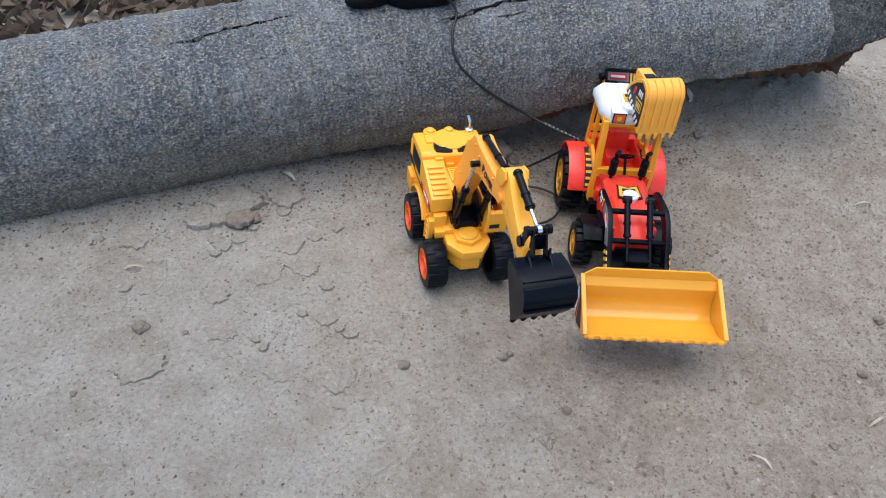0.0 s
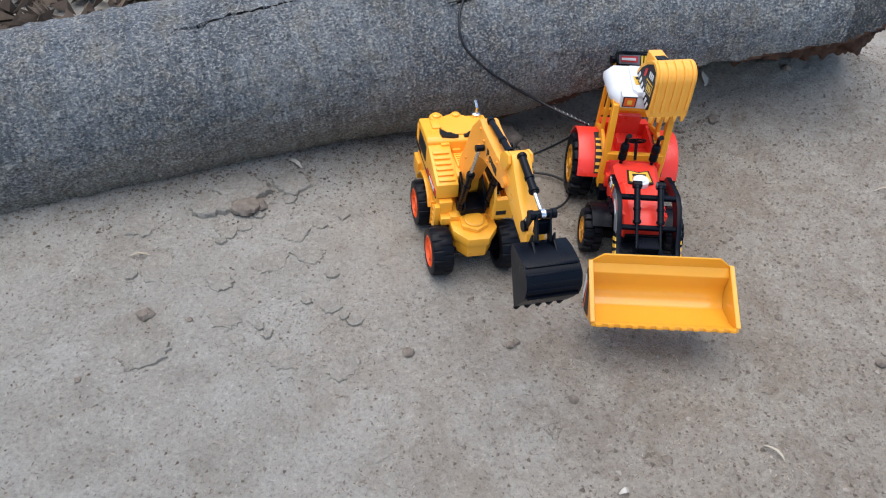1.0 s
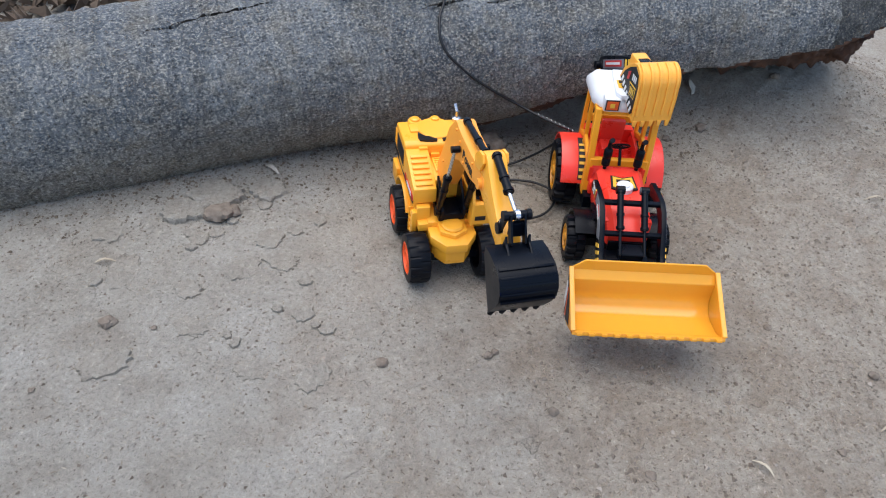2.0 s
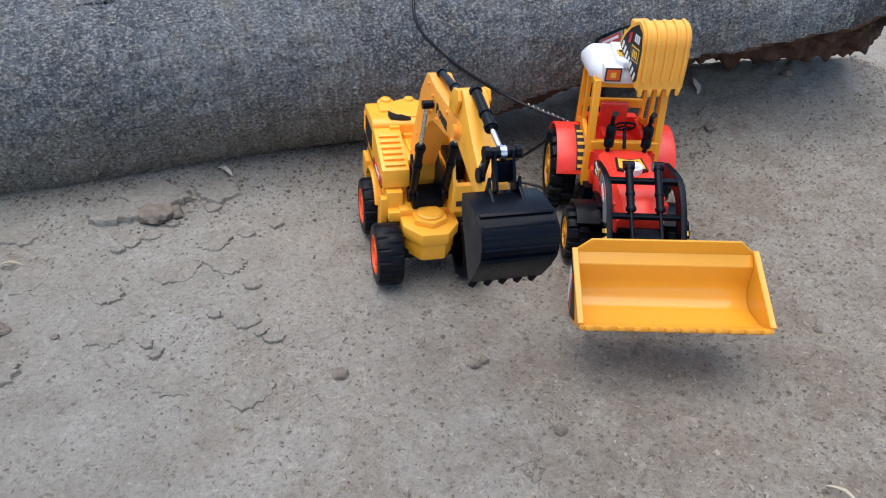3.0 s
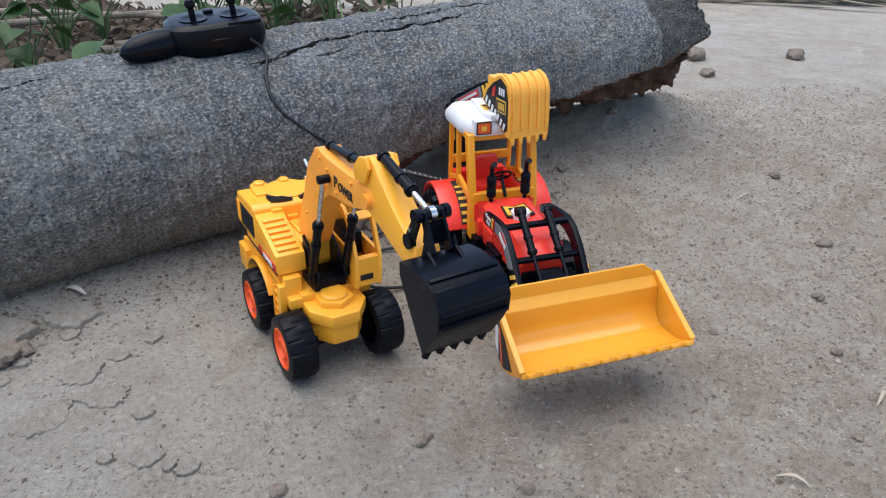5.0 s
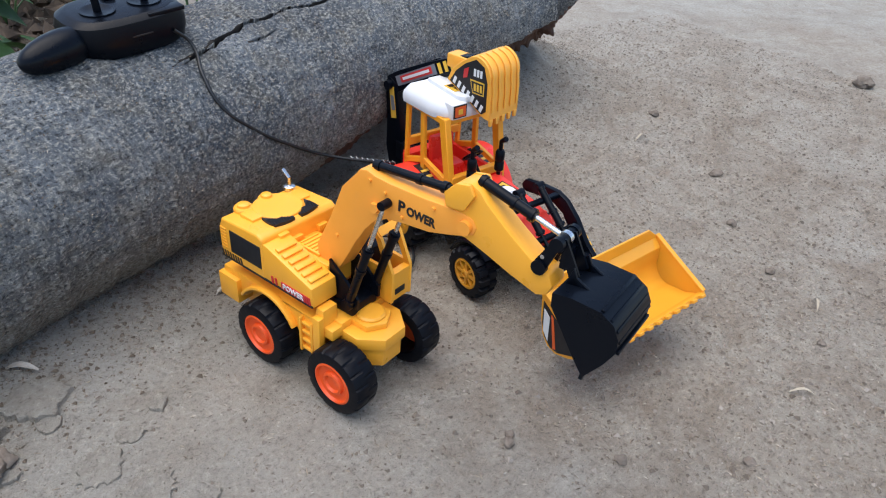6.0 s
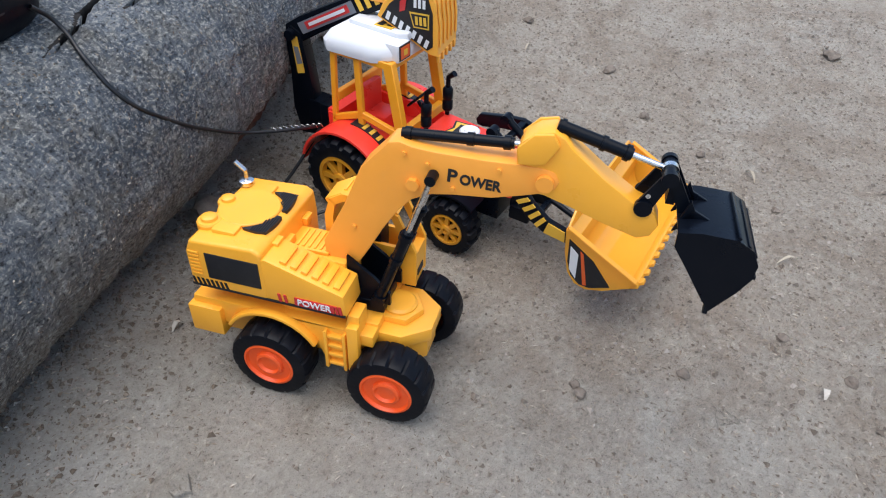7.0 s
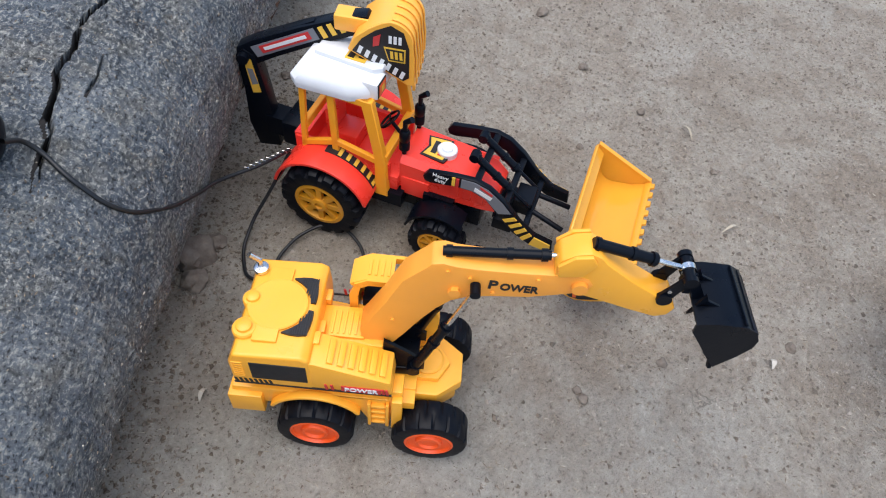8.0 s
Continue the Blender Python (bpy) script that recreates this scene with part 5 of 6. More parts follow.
    for x in (0.090, 0.150, 0.205, 0.320):
        for s in (-1, 1):
            w = part("wheel", tyre(0.0295, 0.022, 16, 0.0018), RUBBER, ob, "black plastic tyre")
            w.location = (x, s * 0.046, 0.0300)
            o = s * 0.0105
            bm = lathe([(0.0185, o * 0.4), (0.0185, o), (0.0165, o * 1.05), (0.0150, o * 0.75), (0.0055, o * 0.70), (0.0045, o * 1.05), (0.0004, o * 1.05)], 32)
            for k in range(5):
                add_box(bm, 0.004, 0.0155, min(o * 0.6, o * 0.9), max(o * 0.6, o * 0.9), -0.0018, 0.0018, pose(0, 0, 0, 0, 72 * k, 0))
            part("hub", bm, WHITE, w, "white plastic hub")
            if x == 0.090 and s == -1:
                part("rubber_band", lathe([(0.0300, 0.004), (0.0312, 0.004), (0.0312, 0.0105), (0.0300, 0.0105)], 40), BAND, w, "terracotta rubber band")
    cab_pts = [(0.272, 0.040), (0.272, 0.118), (0.285, 0.128), (0.320, 0.126), (0.345, 0.096), (0.358, 0.090), (0.360, 0.045), (0.345, 0.036)]
    cab = part("cab", prism(cab_pts, -0.046, 0.046, r=0.004, seg=3), BLUE, ob)
    part("windscreen", prism([(0.3235, 0.1215), (0.3440, 0.0975), (0.3452, 0.0985), (0.3247, 0.1225)], -0.038, 0.038), INK, cab, "black windscreen sticker")
    for s in (-1, 1):
        part("side_window", prism([(0.290, 0.092), (0.290, 0.116), (0.318, 0.116), (0.334, 0.094)], s * 0.0455, s * 0.0466), INK, cab)
        part("headlight", lathe([(0.007, 0), (0.007, 0.003), (0.004, 0.0045), (0.0004, 0.0046)], 20, "z"), PAPER, cab, m=pose(0.3595, s * 0.030, 0.062, 0, 90, 0))
    part("bumper", box(0.356, 0.368, -0.046, 0.046, 0.030, 0.046, 0.003), BLACK, cab)
    part("fender_sticker", box(0.276, 0.300, -0.020, 0.020, 0.1275, 0.1288), INK, cab)
    return ob


dumper(pose(0.2883, 0.366, 0.002, 0, 0, -59.0))


# ---- remote control and its cable ----
def remote(m):
    ob = root("remote_control", m, "black plastic wired remote control lying on the trunk", "remote control")
    plan = [(0.052 * math.copysign(abs(math.cos(a)) ** 0.62, math.cos(a)), 0.036 * math.copysign(abs(math.sin(a)) ** 0.62, math.sin(a))) for a in [2 * math.pi * k / 36 for k in range(36)]]
    bm = bmesh.new()
    rows = []
    for z, k in ((0.0, 0.86), (0.004, 0.95), (0.013, 1.0), (0.021, 1.0), (0.0285, 0.95), (0.032, 0.84), (0.0325, 0.78)):
        rows.append([bm.verts.new((x * k, y * k, z)) for x, y in plan])
    for p, q in zip(rows, rows[1:]):
        for k in range(36):
            bm.faces.new((p[k], p[(k + 1) % 36], q[(k + 1) % 36], q[k]))
    bm.faces.new(rows[0])
    bm.faces.new(rows[-1])
    body = part("shell", bm, BLACK, ob)
    part("seam", lathe([(1.0, 0.0170), (1.006, 0.0172), (1.006, 0.0182), (1.0, 0.0184)], 36, "z"), INK, body, m=Matrix.Diagonal((0.0522, 0.0362, 1, 1)))
    for x in (-0.020, 0.022):
        part("dish", lathe([(0.0145, 0.0320), (0.0145, 0.0338), (0.0125, 0.0338), (0.0100, 0.0328), (0.0004, 0.0326)], 28, "z"), BLACK, body, m=Matrix.Translation((x, -0.004, 0)))
        part("joystick", lathe([(0.0032, 0.030), (0.0032, 0.044), (0.0050, 0.0455), (0.0056, 0.049), (0.0040, 0.0525), (0.0004, 0.0530)], 18, "z"), BLACK, body, m=Matrix.Translation((x, -0.004, 0)))
    part("panel", box(0.010, 0.044, -0.033, -0.020, 0.0285, 0.0322, 0.0012), BLACK, body)
    part("switch", box(-0.006, 0.004, 0.012, 0.022, 0.032, 0.0355, 0.001), BLACK, body)
    bm = bmesh.new()
    lathe([(0.012, -0.006), (0.0145, 0.004), (0.0155, 0.014), (0.0150, 0.026), (0.0130, 0.038), (0.0098, 0.047), (0.0056, 0.053), (0.0006, 0.0555)], 28, "z", bm, pose(-0.046, -0.012, 0.015, 0, -90, 18))
    part("grip", bm, BLACK, ob, "smooth black drop-shaped grip")
    return ob


remote(Matrix.Translation((0.004, 1.020, 0.2195)) @ pose(0, 0, 0, 6, -6, 16))


def cable(name, pts, label, r=0.0017, twist=False):
    cu = bpy.data.curves.new(name, "CURVE")
    cu.dimensions = "3D"
    cu.bevel_depth = r
    cu.bevel_resolution = 3
    cu.resolution_u = 8
    sp = cu.splines.new("BEZIER")
    sp.bezier_points.add(len(pts) - 1)
    for b, p in zip(sp.bezier_points, pts):
        b.co = p
        b.handle_left_type = b.handle_right_type = "AUTO"
    tmp = bpy.data.objects.new(name, cu)
    me = bpy.data.meshes.new_from_object(tmp)
    bpy.data.objects.remove(tmp)
    me.shade_smooth()
    me.materials.append(CABLE)
    return tagged(new(name, me), label, "cable")


lay = 0.0022
cable("remote_cable", [Vector((0.040, 0.992, 0.233)), log_point(0.045, 62, lay + 0.002), log_point(0.035, 46, lay), log_point(0.034, 30, lay), log_point(0.055, 14, lay), log_point(0.098, -5, lay + 0.003), Vector((0.168, 0.969, 0.098)), Vector((0.212, 0.955, 0.088)), Vector((0.245, 0.948, 0.082))], "thin black cable running down the trunk to the tractor")
cable("loop_cable", [Vector((0.243, 0.948, 0.080)), Vector((0.222, 0.957, 0.050)), Vector((0.188, 0.967, 0.014)), Vector((0.163, 0.958, 0.0045)), Vector((0.146, 0.934, 0.0045)), Vector((0.160, 0.927, 0.0045)), Vector((0.186, 0.928, 0.006)), Vector((0.213, 0.920, 0.010)), Vector((0.232, 0.900, 0.012)), Vector((0.229, 0.872, 0.008)), Vector((0.205, 0.850, 0.0045)), Vector((0.172, 0.842, 0.0045)), Vector((0.145, 0.838, 0.014)), Vector((0.128, 0.836, 0.052))], "thin black cable looping over the earth between the toys")
bm = bmesh.new()
ends = Vector((0.168, 0.969, 0.098)), Vector((0.245, 0.948, 0.082))
for k in range(60):
    p, q = ends[0].lerp(ends[1], 0.35 + 0.65 * k / 60), ends[0].lerp(ends[1], 0.35 + 0.65 * (k + 1) / 60)
    d, d2 = (Vector((0, math.cos(t * 0.9), math.sin(t * 0.9))) * 0.0021 for t in (k, k + 1))
    rod(p + d, q + d2, 0.0004, seg=6, bm=bm)
tagged(link_mesh("wire_wrap", bm, CHROME, None), "bright twisted wire wound round the cable end", "wire")


# ---- dried mud, clods and chips ----
def mud_slab(x, y, r, seed, thick, aspect=1.0, turn=0.0, mat=SOIL, lift=0.0, tilt=0.0, name="mud_slab", label="flat piece of cracked dry mud lying on the earth", group="dried mud pieces"):
    """A broken plate of dried crust: ragged outline, sharp upper edge, uneven top."""
    n = 40 if r > 0.012 else 22
    bm = bmesh.new()
    radii = []
    for i in range(n):
        a = 2 * math.pi * i / n
        q = Vector((math.cos(a), math.sin(a), seed * 2.3))
        corner = 1.0 / max(0.72, abs(math.cos((a * 2.5 + seed) % 1.2566 - 0.628)))
        radii.append(r * 0.92 * corner * (1 + 0.30 * noise.noise(q * 1.3) + 0.14 * noise.noise(q * 5) + 0.08 * noise.noise(q * 14)))
    layers = []
    for z, k in ((-0.004, 1.06), (thick * 0.30, 1.02), (thick * 0.85, 1.0), (thick, 0.95), (thick * 1.05, 0.72), (thick, 0.42)):
        ring = []
        for i in range(n):
            a = 2 * math.pi * i / n
            px, py = radii[i] * k * math.cos(a), radii[i] * k * math.sin(a) * aspect
            dz = 0.0 if z < 0 else 0.0016 * min(1, r / 0.02) * noise.noise(Vector((px * 90, py * 90, seed))) + 0.0007 * noise.noise(Vector((px * 320, py * 320, seed)))
            ring.append(bm.verts.new((px, py, z + dz)))
        layers.append(ring)
    for p, q in zip(layers, layers[1:]):
        for i in range(n):
            bm.faces.new((p[i], p[(i + 1) % n], q[(i + 1) % n], q[i]))
    bm.faces.new(layers[0][::-1])
    top = bm.verts.new((0, 0, thick))
    for i in range(n):
        bm.faces.new((layers[-1][i], layers[-1][(i + 1) % n], top))
    ob = link_mesh(name, bm, mat, None, smooth=40)
    ob.matrix_world = pose(x, y, ground_z(x, y) + lift, tilt, 0, turn)
    return tagged(ob, label, "dried mud", group)


def clod(x, y, r, seed, mat=CLOD, squash=0.7, name="clod", label="small dark crumbly clod of earth", group="clods"):
    bm = bmesh.new()
    bmesh.ops.create_icosphere(bm, subdivisions=3, radius=r)
    for v in bm.verts:
        k = 1 + 0.42 * noise.noise(v.co / r * 1.1 + Vector((seed * 3.1, 0, 0))) + 0.20 * noise.noise(v.co / r * 3.0 + Vector((0, seed * 1.7, 0))) + 0.10 * noise.noise(v.co / r * 7.0 + Vector((0, 0, seed * 1.3)))
        v.co = Vector((v.co.x * k, v.co.y * k, v.co.z * k * squash))
    ob = link_mesh(name, bm, mat, None, smooth=40)
    ob.matrix_world = pose(x, y, ground_z(x, y) + r * squash * 0.45, 0, 0, seed * 47)
    return tagged(ob, label, "clod", group)


mud_slab(-0.218, 0.768, 0.027, 3, 0.0058, 0.80, 20, lift=0.001, tilt=1, label="large thick slab of cracked dry mud beside the trunk")
mud_slab(-0.194, 0.806, 0.031, 5, 0.0058, 0.80, 5, lift=0.001, tilt=1.5, label="large thick slab of cracked dry mud beside the trunk")
mud_slab(-0.134, 0.832, 0.023, 9, 0.0045, 0.9, 40, label="thick cracked slab of dry mud near the trunk")
clod(-0.176, 0.772, 0.0165, 71, CLOD, 0.62, "mud_lump", "broken dark crumbly lump of mud leaning on a slab", "dried mud pieces")
clod(-0.163, 0.779, 0.0110, 74, CLOD, 0.7, "mud_lump", "broken dark crumbly lump of mud leaning on a slab", "dried mud pieces")
for k, (x, y, r, a) in enumerate(((-0.183, 0.727, 0.0118, 0.85), (-0.168, 0.742, 0.0098, 0.9), (-0.197, 0.737, 0.0095, 0.9), (-0.185, 0.710, 0.0062, 0.9), (-0.158, 0.765, 0.0066, 0.9), (-0.131, 0.806, 0.0085, 1.5), (-0.055, 0.788, 0.0064, 1.5), (-0.080, 0.765, 0.0098, 0.9), (-0.104, 0.743, 0.0145, 1.1), (-0.044, 0.683, 0.0078, 0.75), (-0.032, 0.637, 0.0112, 1.0), (-0.003, 0.621, 0.0080, 1.0), (-0.016, 0.624, 0.0045, 0.9), (-0.061, 0.638, 0.0058, 0.8), (-0.100, 0.596, 0.0055, 0.95), (-0.088, 0.588, 0.0045, 1.4), (-0.262, 0.641, 0.0065, 1.2), (-0.163, 0.648, 0.0145, 0.8))):
    mud_slab(x, y, r, 20 + k, 0.0026 if r > 0.008 else 0.0032, a, (k * 53) % 60 - 30, tilt=(k % 3) * 2.5)
for k, (x, y, r) in enumerate(((-0.077, 0.708, 0.018), (0.039, 0.627, 0.017), (-0.115, 0.69, 0.020), (-0.24, 0.66, 0.024), (-0.29, 0.72, 0.024), (-0.14, 0.60, 0.018), (-0.06, 0.56, 0.020), (-0.20, 0.54, 0.024), (0.00, 0.56, 0.019))):
    mud_slab(x, y, r, 60 + k, 0.0016, 0.7, 31 * k, label="thin pale flake of dried mud crust")
for k, (x, y, r) in enumerate(((-0.220, 0.589, 0.0078), (0.061, 0.589, 0.0060), (0.172, 0.624, 0.0040), (0.232, 0.562, 0.0046), (0.166, 0.617, 0.0044), (0.690, 0.833, 0.0080), (0.318, 0.509, 0.0050), (-0.173, 0.590, 0.0028), (-0.245, 0.50, 0.0030), (0.951, 0.593, 0.011), (1.145, 0.893, 0.016), (0.566, 0.66, 0.005), (0.62, 0.75, 0.006), (0.50, 0.56, 0.004), (0.47, 0.71, 0.004), (0.30, 0.455, 0.005), (0.73, 0.99, 0.007), (1.187, 1.555, 0.02))):
    clod(x, y, r, k + 1)
for k, (x, y, r) in enumerate(((0.142, 1.000, 0.020), (0.118, 0.980, 0.012), (0.165, 0.992, 0.010), (0.945, 1.58, 0.024), (0.90, 1.45, 0.014), (0.45, 1.08, 0.008), (0.40, 1.06, 0.006), (0.56, 1.17, 0.007))):
    clod(x, y, r, k + 31, CLOD, 0.75, "stone", "dusty brown stone beside the trunk", "stones")


def loose(name, count, place, size, mat, label, category, seed, flat=True):
    """Many tiny pieces joined in one mesh: slivers or grains."""
    rng = random.Random(seed)
    verts, faces = [], []
    for _ in range(count):
        p, nrm = place(rng)
        if p is None:
            continue
        ln, wd = size(rng)
        t = nrm.orthogonal().normalized()
        t.rotate(Matrix.Rotation(rng.random() * 6.283, 3, nrm))
        b = nrm.cross(t)
        i = len(verts)
        if flat:
            lift = nrm * wd * 0.8
            bend = nrm * ln * 0.10 * rng.random()
            tip = nrm * ln * 0.22 * rng.random()
            verts += [p - t * ln / 2, p + b * wd / 2 + bend, p + t * ln / 2 + tip, p - b * wd / 2 + bend, p + lift + bend]
            faces += [(i, i + 1, i + 4), (i + 1, i + 2, i + 4), (i + 2, i + 3, i + 4), (i + 3, i, i + 4), (i, i + 3, i + 2, i + 1)]
        else:
            verts += [p - t * ln / 2 - b * wd * 0.3, p + t * ln / 2 - b * wd * 0.4, p + b * wd / 2 + t * ln * 0.1, p + nrm * wd * 0.55 + t * ln * 0.1 * rng.random(), p - t * ln * 0.3 + b * wd * 0.35]
            faces += [(i, i + 1, i + 3), (i + 1, i + 2, i + 3), (i + 2, i + 4, i + 3), (i + 4, i, i + 3), (i, i + 4, i + 2, i + 1)]
    me = bpy.data.meshes.new(name)
    me.from_pydata([tuple(v) for v in verts], [], faces)
    me.materials.append(mat)
    return tagged(new(name, me), label, category, kind="stuff")


UP = Vector((0, 0, 1))


def on_ground(rng):
    while True:
        x, y = rng.uniform(-0.62, 1.15), rng.uniform(0.30, 1.35)
        if -1.2 < x < 0.66 and y > log_axis(x).y - 0.03:
            continue
        dens = 0.22 + 0.55 * min(1, max(0, (x + 0.05) / 0.45)) + 1.2 * max(0, noise.noise(Vector((x * 9, y * 9, 5)))) * (0.4 + 0.6 * max(0, min(1, (x + 0.1) / 0.4))) + 0.5 * math.exp(-((log_axis(min(x, 0.65)).y - 0.11 - y) / 0.06) ** 2)
        if rng.random() < dens:
            return Vector((x, y, ground_z(x, y) + 0.0002)), (UP + Vector((rng.uniform(-.2, .2), rng.uniform(-.2, .2), 0))).normalized()


def on_log(rng):
    x, dg = rng.uniform(-0.60, 0.65), rng.uniform(-45, 105)
    p, q = log_point(x, dg, 0.0), log_point(x, dg, 0.01)
    a = radians(dg)
    ring = 0.0022 * noise.noise(Vector((x * 30, 0, 3))) + 0.0015 * noise.noise(Vector((x * 75, 0, 5)))
    o = ring + 0.005 * noise.noise(Vector((x * 4, math.cos(a) * 1.2, math.sin(a) * 1.2))) + 0.0022 * noise.fractal(Vector((x * 60, math.cos(a) * 9, math.sin(a) * 9)), 0.8, 2.0, 4)
    if crack_depth(x, dg) > 0.001 or (x > 0.03 and dg < rot_edge(x) + 3) or noise.noise(Vector((x * 14, a * 1.5, 2))) < rng.uniform(-0.5, 0.35):
        return None, None
    nrm = (q - p).normalized()
    return p + nrm * (o - 0.0001), nrm


loose("straw_chaff", 22000, on_ground, lambda r: (r.uniform(0.0022, 0.0065), r.uniform(0.0005, 0.0011)), STRAW, "scattered fine straw and chaff on the earth", "chaff", 5)
loose("grit", 50000, on_ground, lambda r: (lambda s: (s, s * 0.8))(0.0010 + 0.0034 * r.random() ** 5), GRIT, "small dark crumbs of earth", "grit", 6, flat=False)
def on_loose_soil(rng):
    while True:
        p, nrm = on_ground(rng)
        if p.x > 0.02 + 0.25 * rng.random():
            return p, nrm


loose("soil_crumbs", 5200, on_loose_soil, lambda r: (lambda s: (s, s * 0.85))(0.0026 + 0.0042 * r.random() ** 2.5), GRIT, "loose crumbs of brown earth", "earth crumbs", 9, flat=False)
def along_trunk(rng):
    x = rng.uniform(-0.62, 0.45)
    y = log_axis(min(x, 0.66)).y - 0.055 - abs(rng.gauss(0, 0.055))
    return Vector((x, y, ground_z(x, y) + 0.0002)), (UP + Vector((rng.uniform(-.3, .3), rng.uniform(-.3, .3), 0))).normalized()


# dark crumbs that darken the strip beside the trunk, thinning away from it
loose("trunk_crumbs", 5500, along_trunk, lambda r: (lambda s: (s, s * 0.8))(0.0014 + 0.0050 * r.random() ** 4), DARK_CRUMBS, "dark crumbs strewn along the foot of the trunk", "debris", 10, flat=False)
loose("pale_chips", 1500, on_ground, lambda r: (r.uniform(0.0012, 0.0036), r.uniform(0.0006, 0.0016)), CHIP, "tiny pale chips on the earth", "chips", 7)
loose("bark_fibres", 7000, on_log, lambda r: (r.uniform(0.0014, 0.0038), r.uniform(0.0006, 0.0012)), STRAW, "short dry fibres on the weathered bark", "bark fibres", 8)


# ---- twigs, dead leaves and plants ----
def blade(pts, width, thick=0.0006, bm=None, curl=0.15):
    """A narrow leaf along a path, pointed at both ends, folded along its middle."""
    bm = bmesh.new() if bm is None else bm
    n = len(pts)
    rows = []
    for i, p in enumerate(pts):
        d = (pts[min(n - 1, i + 1)] - pts[max(0, i - 1)]).normalized()
        s = d.cross(UP)
        s = s.normalized() if s.length > 1e-4 else Vector((1, 0, 0))
        u = s.cross(d)
        w = width * 0.5 * (math.sin(math.pi * min(0.97, max(0.05, (i + 0.25) / (n - 0.5)))) ** 0.7)
        rows.append([bm.verts.new(q) for q in (p - s * w + u * w * curl, p, p + s * w + u * w * curl, p + s * w + u * (w * curl - thick), p - u * thick, p - s * w + u * (w * curl - thick))])
    for a, b in zip(rows, rows[1:]):
        for k in range(6):
            bm.faces.new((a[k], a[(k + 1) % 6], b[(k + 1) % 6], b[k]))
    bm.faces.new(rows[0])
    bm.faces.new(rows[-1])
    return bm


def leaf_on_ground(x, y, ln, wd, turn, mat, label, z=None):
    d = Vector((math.cos(radians(turn)), math.sin(radians(turn)), 0))
    z = ground_z(x, y) + 0.0015 if z is None else z
    pts = [Vector((x, y, z)) + d * ln * (t - 0.5) + UP * 0.006 * math.sin(math.pi * t) for t in (0, 0.25, 0.5, 0.75, 1.0)]
    return tagged(link_mesh("dry_leaf", blade(pts, wd), mat, None), label, "leaf", "dry leaves")


leaf_on_ground(-0.141, 0.866, 0.026, 0.006, -28, CHIP, "pale dry leaf scrap beside the trunk")
for x, y, h, w, lean in ((0.504, 1.215, 0.048, 0.011, 0.004), (0.615, 1.300, 0.034, 0.024, 0.010), (0.44, 1.13, 0.020, 0.016, -0.008)):
    z = ground_z(x, y) - 0.004
    pts = [Vector((x + lean * t + 0.003 * math.sin(5 * t), y + 0.012 * t, z + h * t)) for t in (0, 0.25, 0.5, 0.75, 1.0)]
    tagged(link_mesh("dry_leaf", blade(pts, w), CHIP, None), "pale dry leaf scrap standing under the trunk", "leaf", "dry leaves")
leaf_on_ground(0.275, 0.470, 0.010, 0.005, 20, CHIP, "tiny white scrap on the earth")
leaf_on_ground(0.42, 0.53, 0.022, 0.003, -40, DRYLEAF, "short dry straw on the earth")
leaf_on_ground(0.66, 0.95, 0.030, 0.003, 15, DRYLEAF, "short dry straw on the earth")
leaf_on_ground(0.56, 0.60, 0.026, 0.003, 35, DRYLEAF, "short dry straw on the earth")
leaf_on_ground(0.03, 0.905, 0.012, 0.004, 10, CHIP, "tiny white scrap on the earth")
leaf_on_ground(-0.265, 0.67, 0.024, 0.003, 15, DRYLEAF, "short dry straw on the earth")


def litter_place(rng):
    while True:
        x, y = rng.uniform(-2.2, 0.4), rng.uniform(0.9, 3.2)
        if x < 0.7 and y < log_axis(max(-1.2, min(0.65, x))).y + 0.08:
            continue
        if ((x + 0.75) / 1.15) ** 2 + ((y - 1.7) / 1.2) ** 2 > 1 + 0.5 * noise.noise(Vector((x * 2, y * 2, 3))) - 0.4 * rng.random():
            continue
        return Vector((x, y, ground_z(x, y) + 0.004 + 0.02 * rng.random())), (UP + Vector((rng.uniform(-.6, .6), rng.uniform(-.6, .6), 0))).normalized()


loose("leaf_litter", 8000, litter_place, lambda r: (r.uniform(0.02, 0.075), r.uniform(0.008, 0.028)), BROWNLEAF, "brown dead leaves and debris behind the trunk", "leaf litter", 11)
rngs = random.Random(21)
for k in range(16):
    x, y = rngs.uniform(-1.6, 0.1), rngs.uniform(1.35, 2.6)
    a = radians(rngs.uniform(-18, 18))
    ln = rngs.uniform(0.5, 1.1)
    z = 0.02 + 0.05 * rngs.random()
    p, q = Vector((x - ln / 2 * math.cos(a), y - ln / 2 * math.sin(a), z)), Vector((x + ln / 2 * math.cos(a), y + ln / 2 * math.sin(a), z + rngs.uniform(-0.01, 0.05)))
    bm = rod(p, p.lerp(q, 0.5) + Vector((0, 0, 0.01)), 0.010, 0.009, 10)
    rod(p.lerp(q, 0.49) + Vector((0, 0, 0.01)), q, 0.009, 0.006, 10, bm=bm)
    tagged(link_mesh("dry_stick", bm, STICK, None), "long grey dry stalk lying behind the trunk", "stick", "dry stalks")


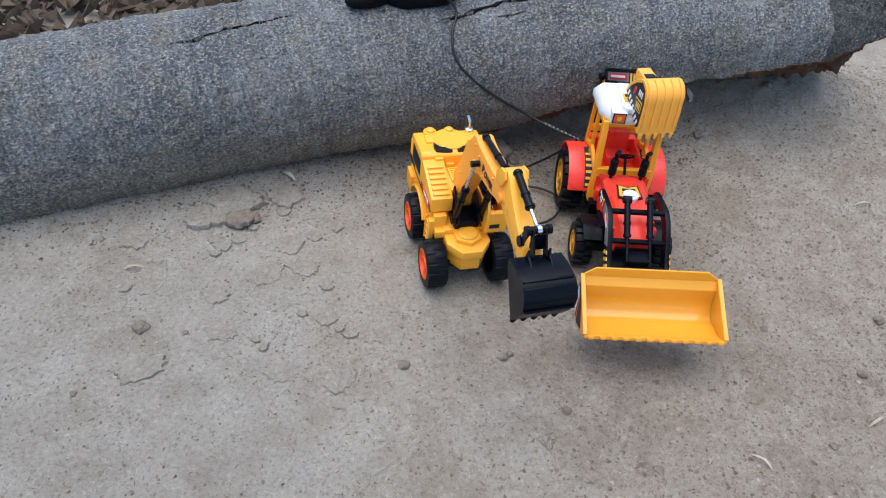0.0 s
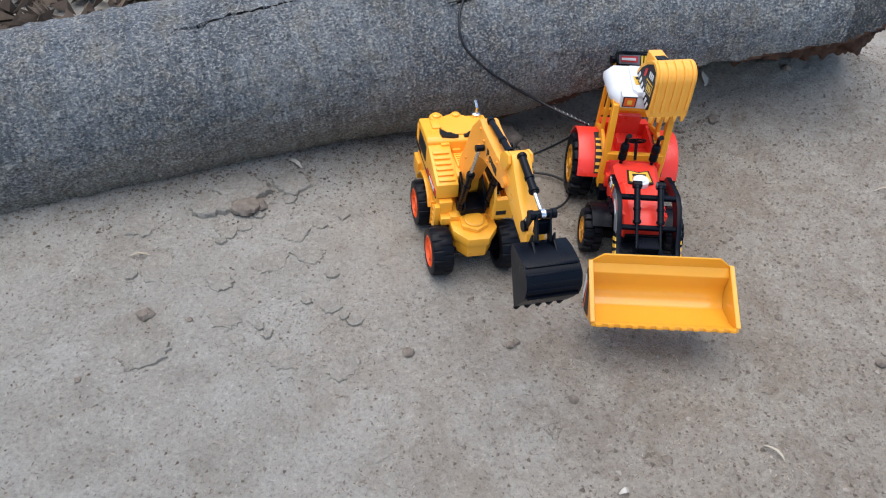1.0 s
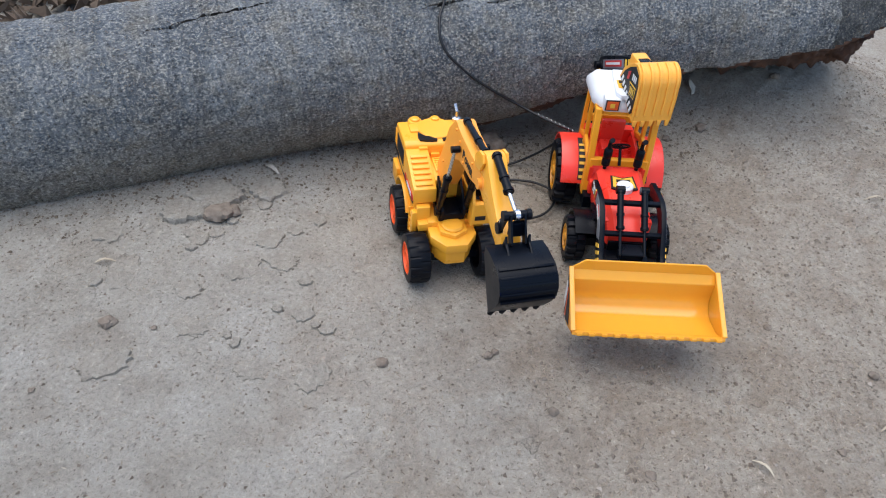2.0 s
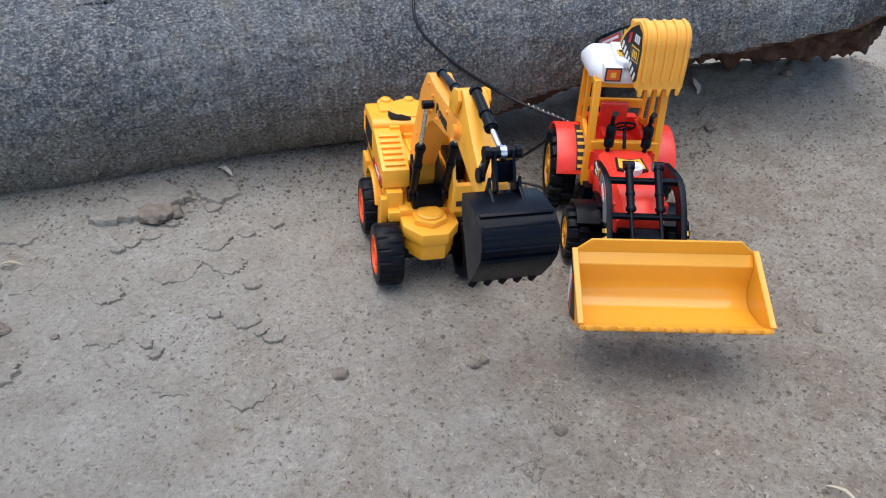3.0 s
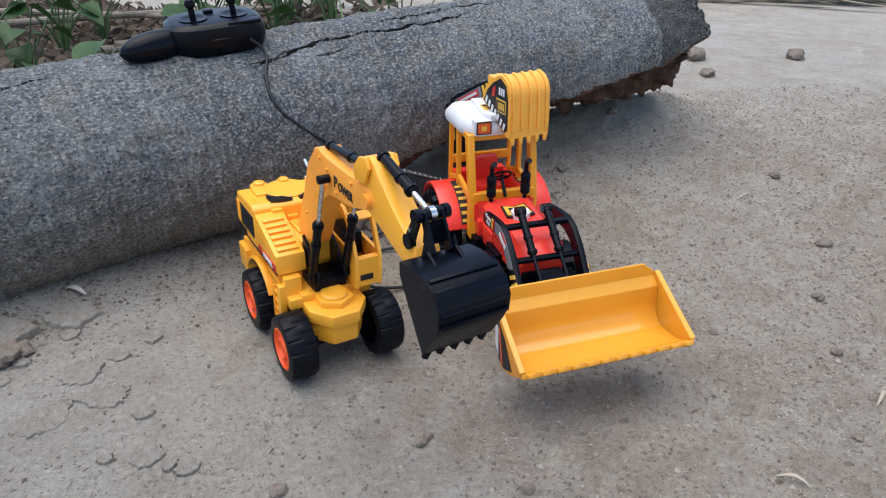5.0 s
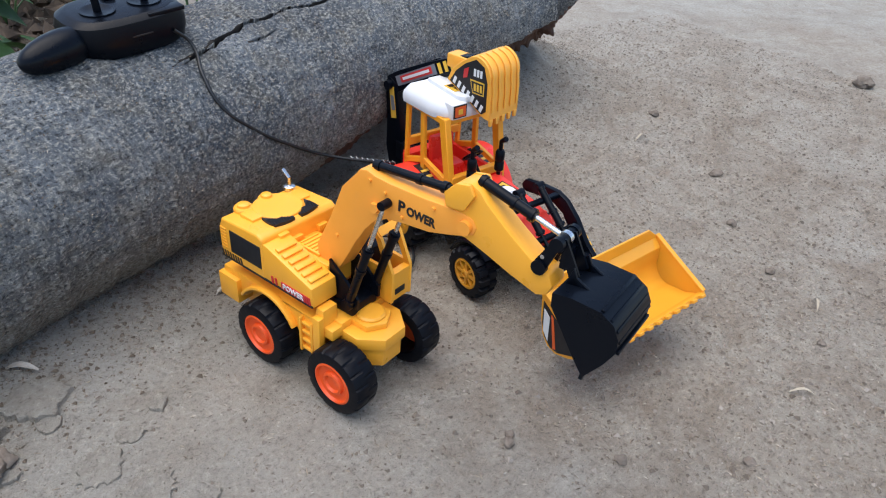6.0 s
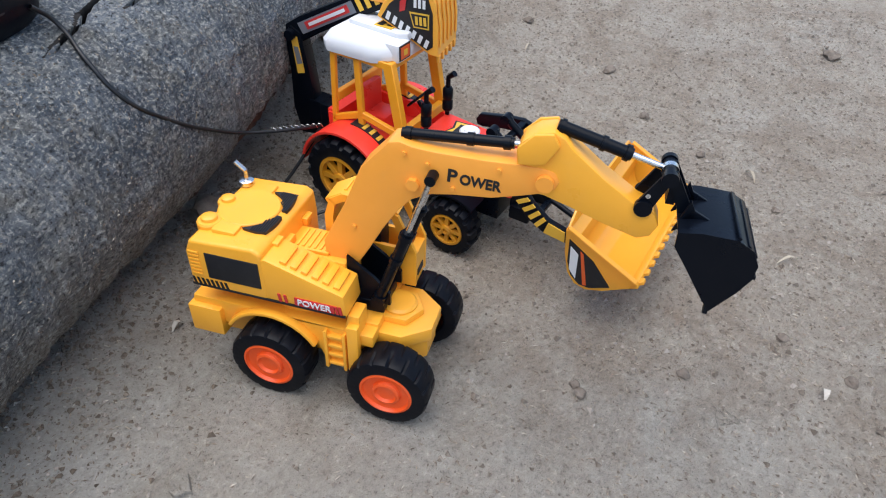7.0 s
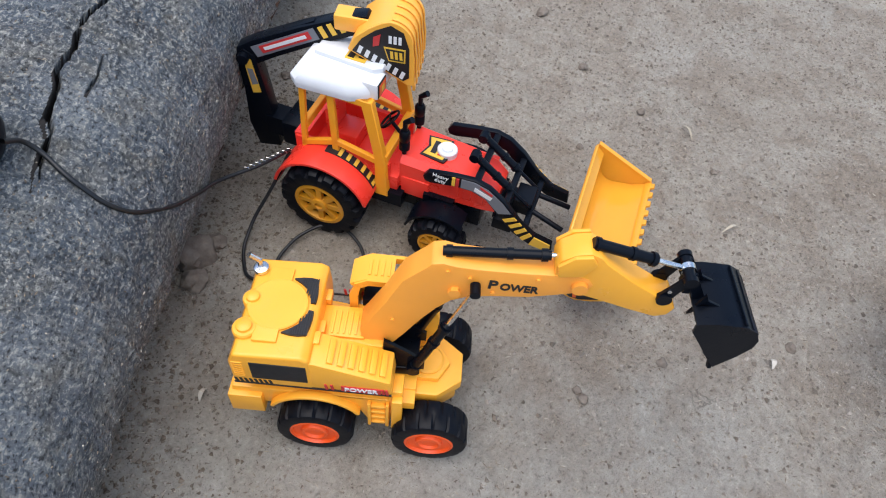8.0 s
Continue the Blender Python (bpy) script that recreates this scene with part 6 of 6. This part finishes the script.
def plant(x, y, h, leaves, size, seed):
    rng = random.Random(seed)
    ob = root("green_plant", Matrix.Translation((x, y, ground_z(x, y))), "small broad-leaved green plant growing behind the trunk", "plant", "green plants")
    bm = bmesh.new()
    tips = []
    for _ in range(leaves):
        a, sp = rng.random() * 6.283, rng.uniform(0.02, 0.11)
        top = Vector((sp * math.cos(a), sp * math.sin(a), h * rng.uniform(0.45, 1.0)))
        mid = Vector((top.x * 0.3, top.y * 0.3, top.z * 0.55))
        rod((0, 0, 0), mid, 0.0022, 0.0017, 7, bm=bm)
        rod(mid, top, 0.0017, 0.0011, 7, bm=bm)
        tips.append((top, a))
    part("stem", bm, LEAF, ob)
    for top, a in tips:
        bm = bmesh.new()
        n = 9
        s = size * rng.uniform(0.6, 1.15)
        rows = []
        for i in range(n):
            t = i / (n - 1)
            w = s * 0.46 * math.sin(math.pi * min(0.98, t ** 0.62 * 0.95 + 0.04))
            c = Vector((s * (t - 0.1), 0, -s * 0.30 * t * t))
            rows.append([bm.verts.new(c + Vector((0, k * w, abs(k) * w * 0.28))) for k in (-1, -0.5, 0, 0.5, 1)])
        for p, q in zip(rows, rows[1:]):
            for k in range(4):
                bm.faces.new((p[k], p[k + 1], q[k + 1], q[k]))
        ext = bmesh.ops.solidify(bm, geom=bm.faces[:], thickness=0.0006)
        part("leaf", bm, LEAF, ob, m=Matrix.Translation(top) @ pose(0, 0, 0, rng.uniform(-25, 25), rng.uniform(-10, 30), math.degrees(a)), smooth=60)
    return ob


rngp = random.Random(33)
for k, (x, y, h, n, s) in enumerate(((-0.16, 1.36, 0.20, 9, 0.075), (-0.06, 1.30, 0.17, 7, 0.060), (-0.55, 1.60, 0.22, 10, 0.055), (-0.42, 1.50, 0.19, 9, 0.050), (0.18, 1.52, 0.20, 8, 0.055), (0.30, 1.62, 0.22, 8, 0.060))):
    plant(x, y, h, n, s, 70 + k)
for k in range(16):
    plant(rngp.uniform(-1.3, 0.25), rngp.uniform(1.55, 2.5), rngp.uniform(0.18, 0.34), rngp.randint(9, 14), rngp.uniform(0.045, 0.07), 170 + k)


def frond(m, seed, ln=1.5):
    rng = random.Random(seed)
    ob = root("dry_palm_frond", m, "pale dried palm frond lying on the earth", "palm frond", "dry palm fronds")
    bm = rod((0, 0, 0.02), (ln, 0, 0.035), 0.016, 0.005, 10)
    part("midrib", bm, DRYLEAF, ob)
    for k in range(22):
        t = k / 21
        s = 1 if k % 2 else -1
        x = ln * (0.08 + 0.88 * t)
        L = 0.62 * (1 - 0.5 * t) * rng.uniform(0.8, 1.1)
        a = radians(rng.uniform(14, 30)) * s
        pts = [Vector((x + L * u * math.cos(a), L * u * math.sin(a), 0.028 + 0.02 * math.sin(math.pi * u) - 0.018 * u + 0.012 * rng.random())) for u in (0, 0.2, 0.45, 0.7, 1.0)]
        part("leaflet", blade(pts, 0.040, 0.001), DRYLEAF, ob)
    return ob


for k, (x, y, a) in enumerate(((1.30, 2.45, 4), (1.45, 2.62, -5), (1.25, 2.90, 8), (1.70, 3.15, -2), (1.40, 3.45, 6), (2.4, 2.8, 12))):
    frond(pose(x, y, ground_z(x, y) + 0.02 * (k % 3), 0, 0, a), 90 + k, 1.7)


def sheath_heap():
    rng = random.Random(15)
    bm = bmesh.new()
    for _ in range(90):
        x, y = rng.gauss(2.6, 0.8), rng.gauss(3.75, 0.3)
        z = ground_z(x, y) + 0.42 * math.exp(-((x - 2.7) / 0.9) ** 2 - ((y - 3.8) / 0.45) ** 2) * rng.random() + 0.03
        a, ln, up = rng.uniform(-0.7, 0.7), rng.uniform(0.5, 1.0), rng.uniform(-0.12, 0.2)
        pts = [Vector((x + ln * (t - 0.5) * math.cos(a), y + ln * (t - 0.5) * math.sin(a), z + up * (t - 0.5) + 0.07 * math.sin(math.pi * t))) for t in (0, 0.2, 0.4, 0.6, 0.8, 1.0)]
        blade(pts, rng.uniform(0.09, 0.2), 0.003, bm, rng.uniform(-0.8, 0.3))
    ob = link_mesh("dead_leaf_heap", bm, SHEATH, None, smooth=50)
    return tagged(ob, "heap of brown dead palm sheaths and leaves", "leaf heap", kind="stuff")


sheath_heap()
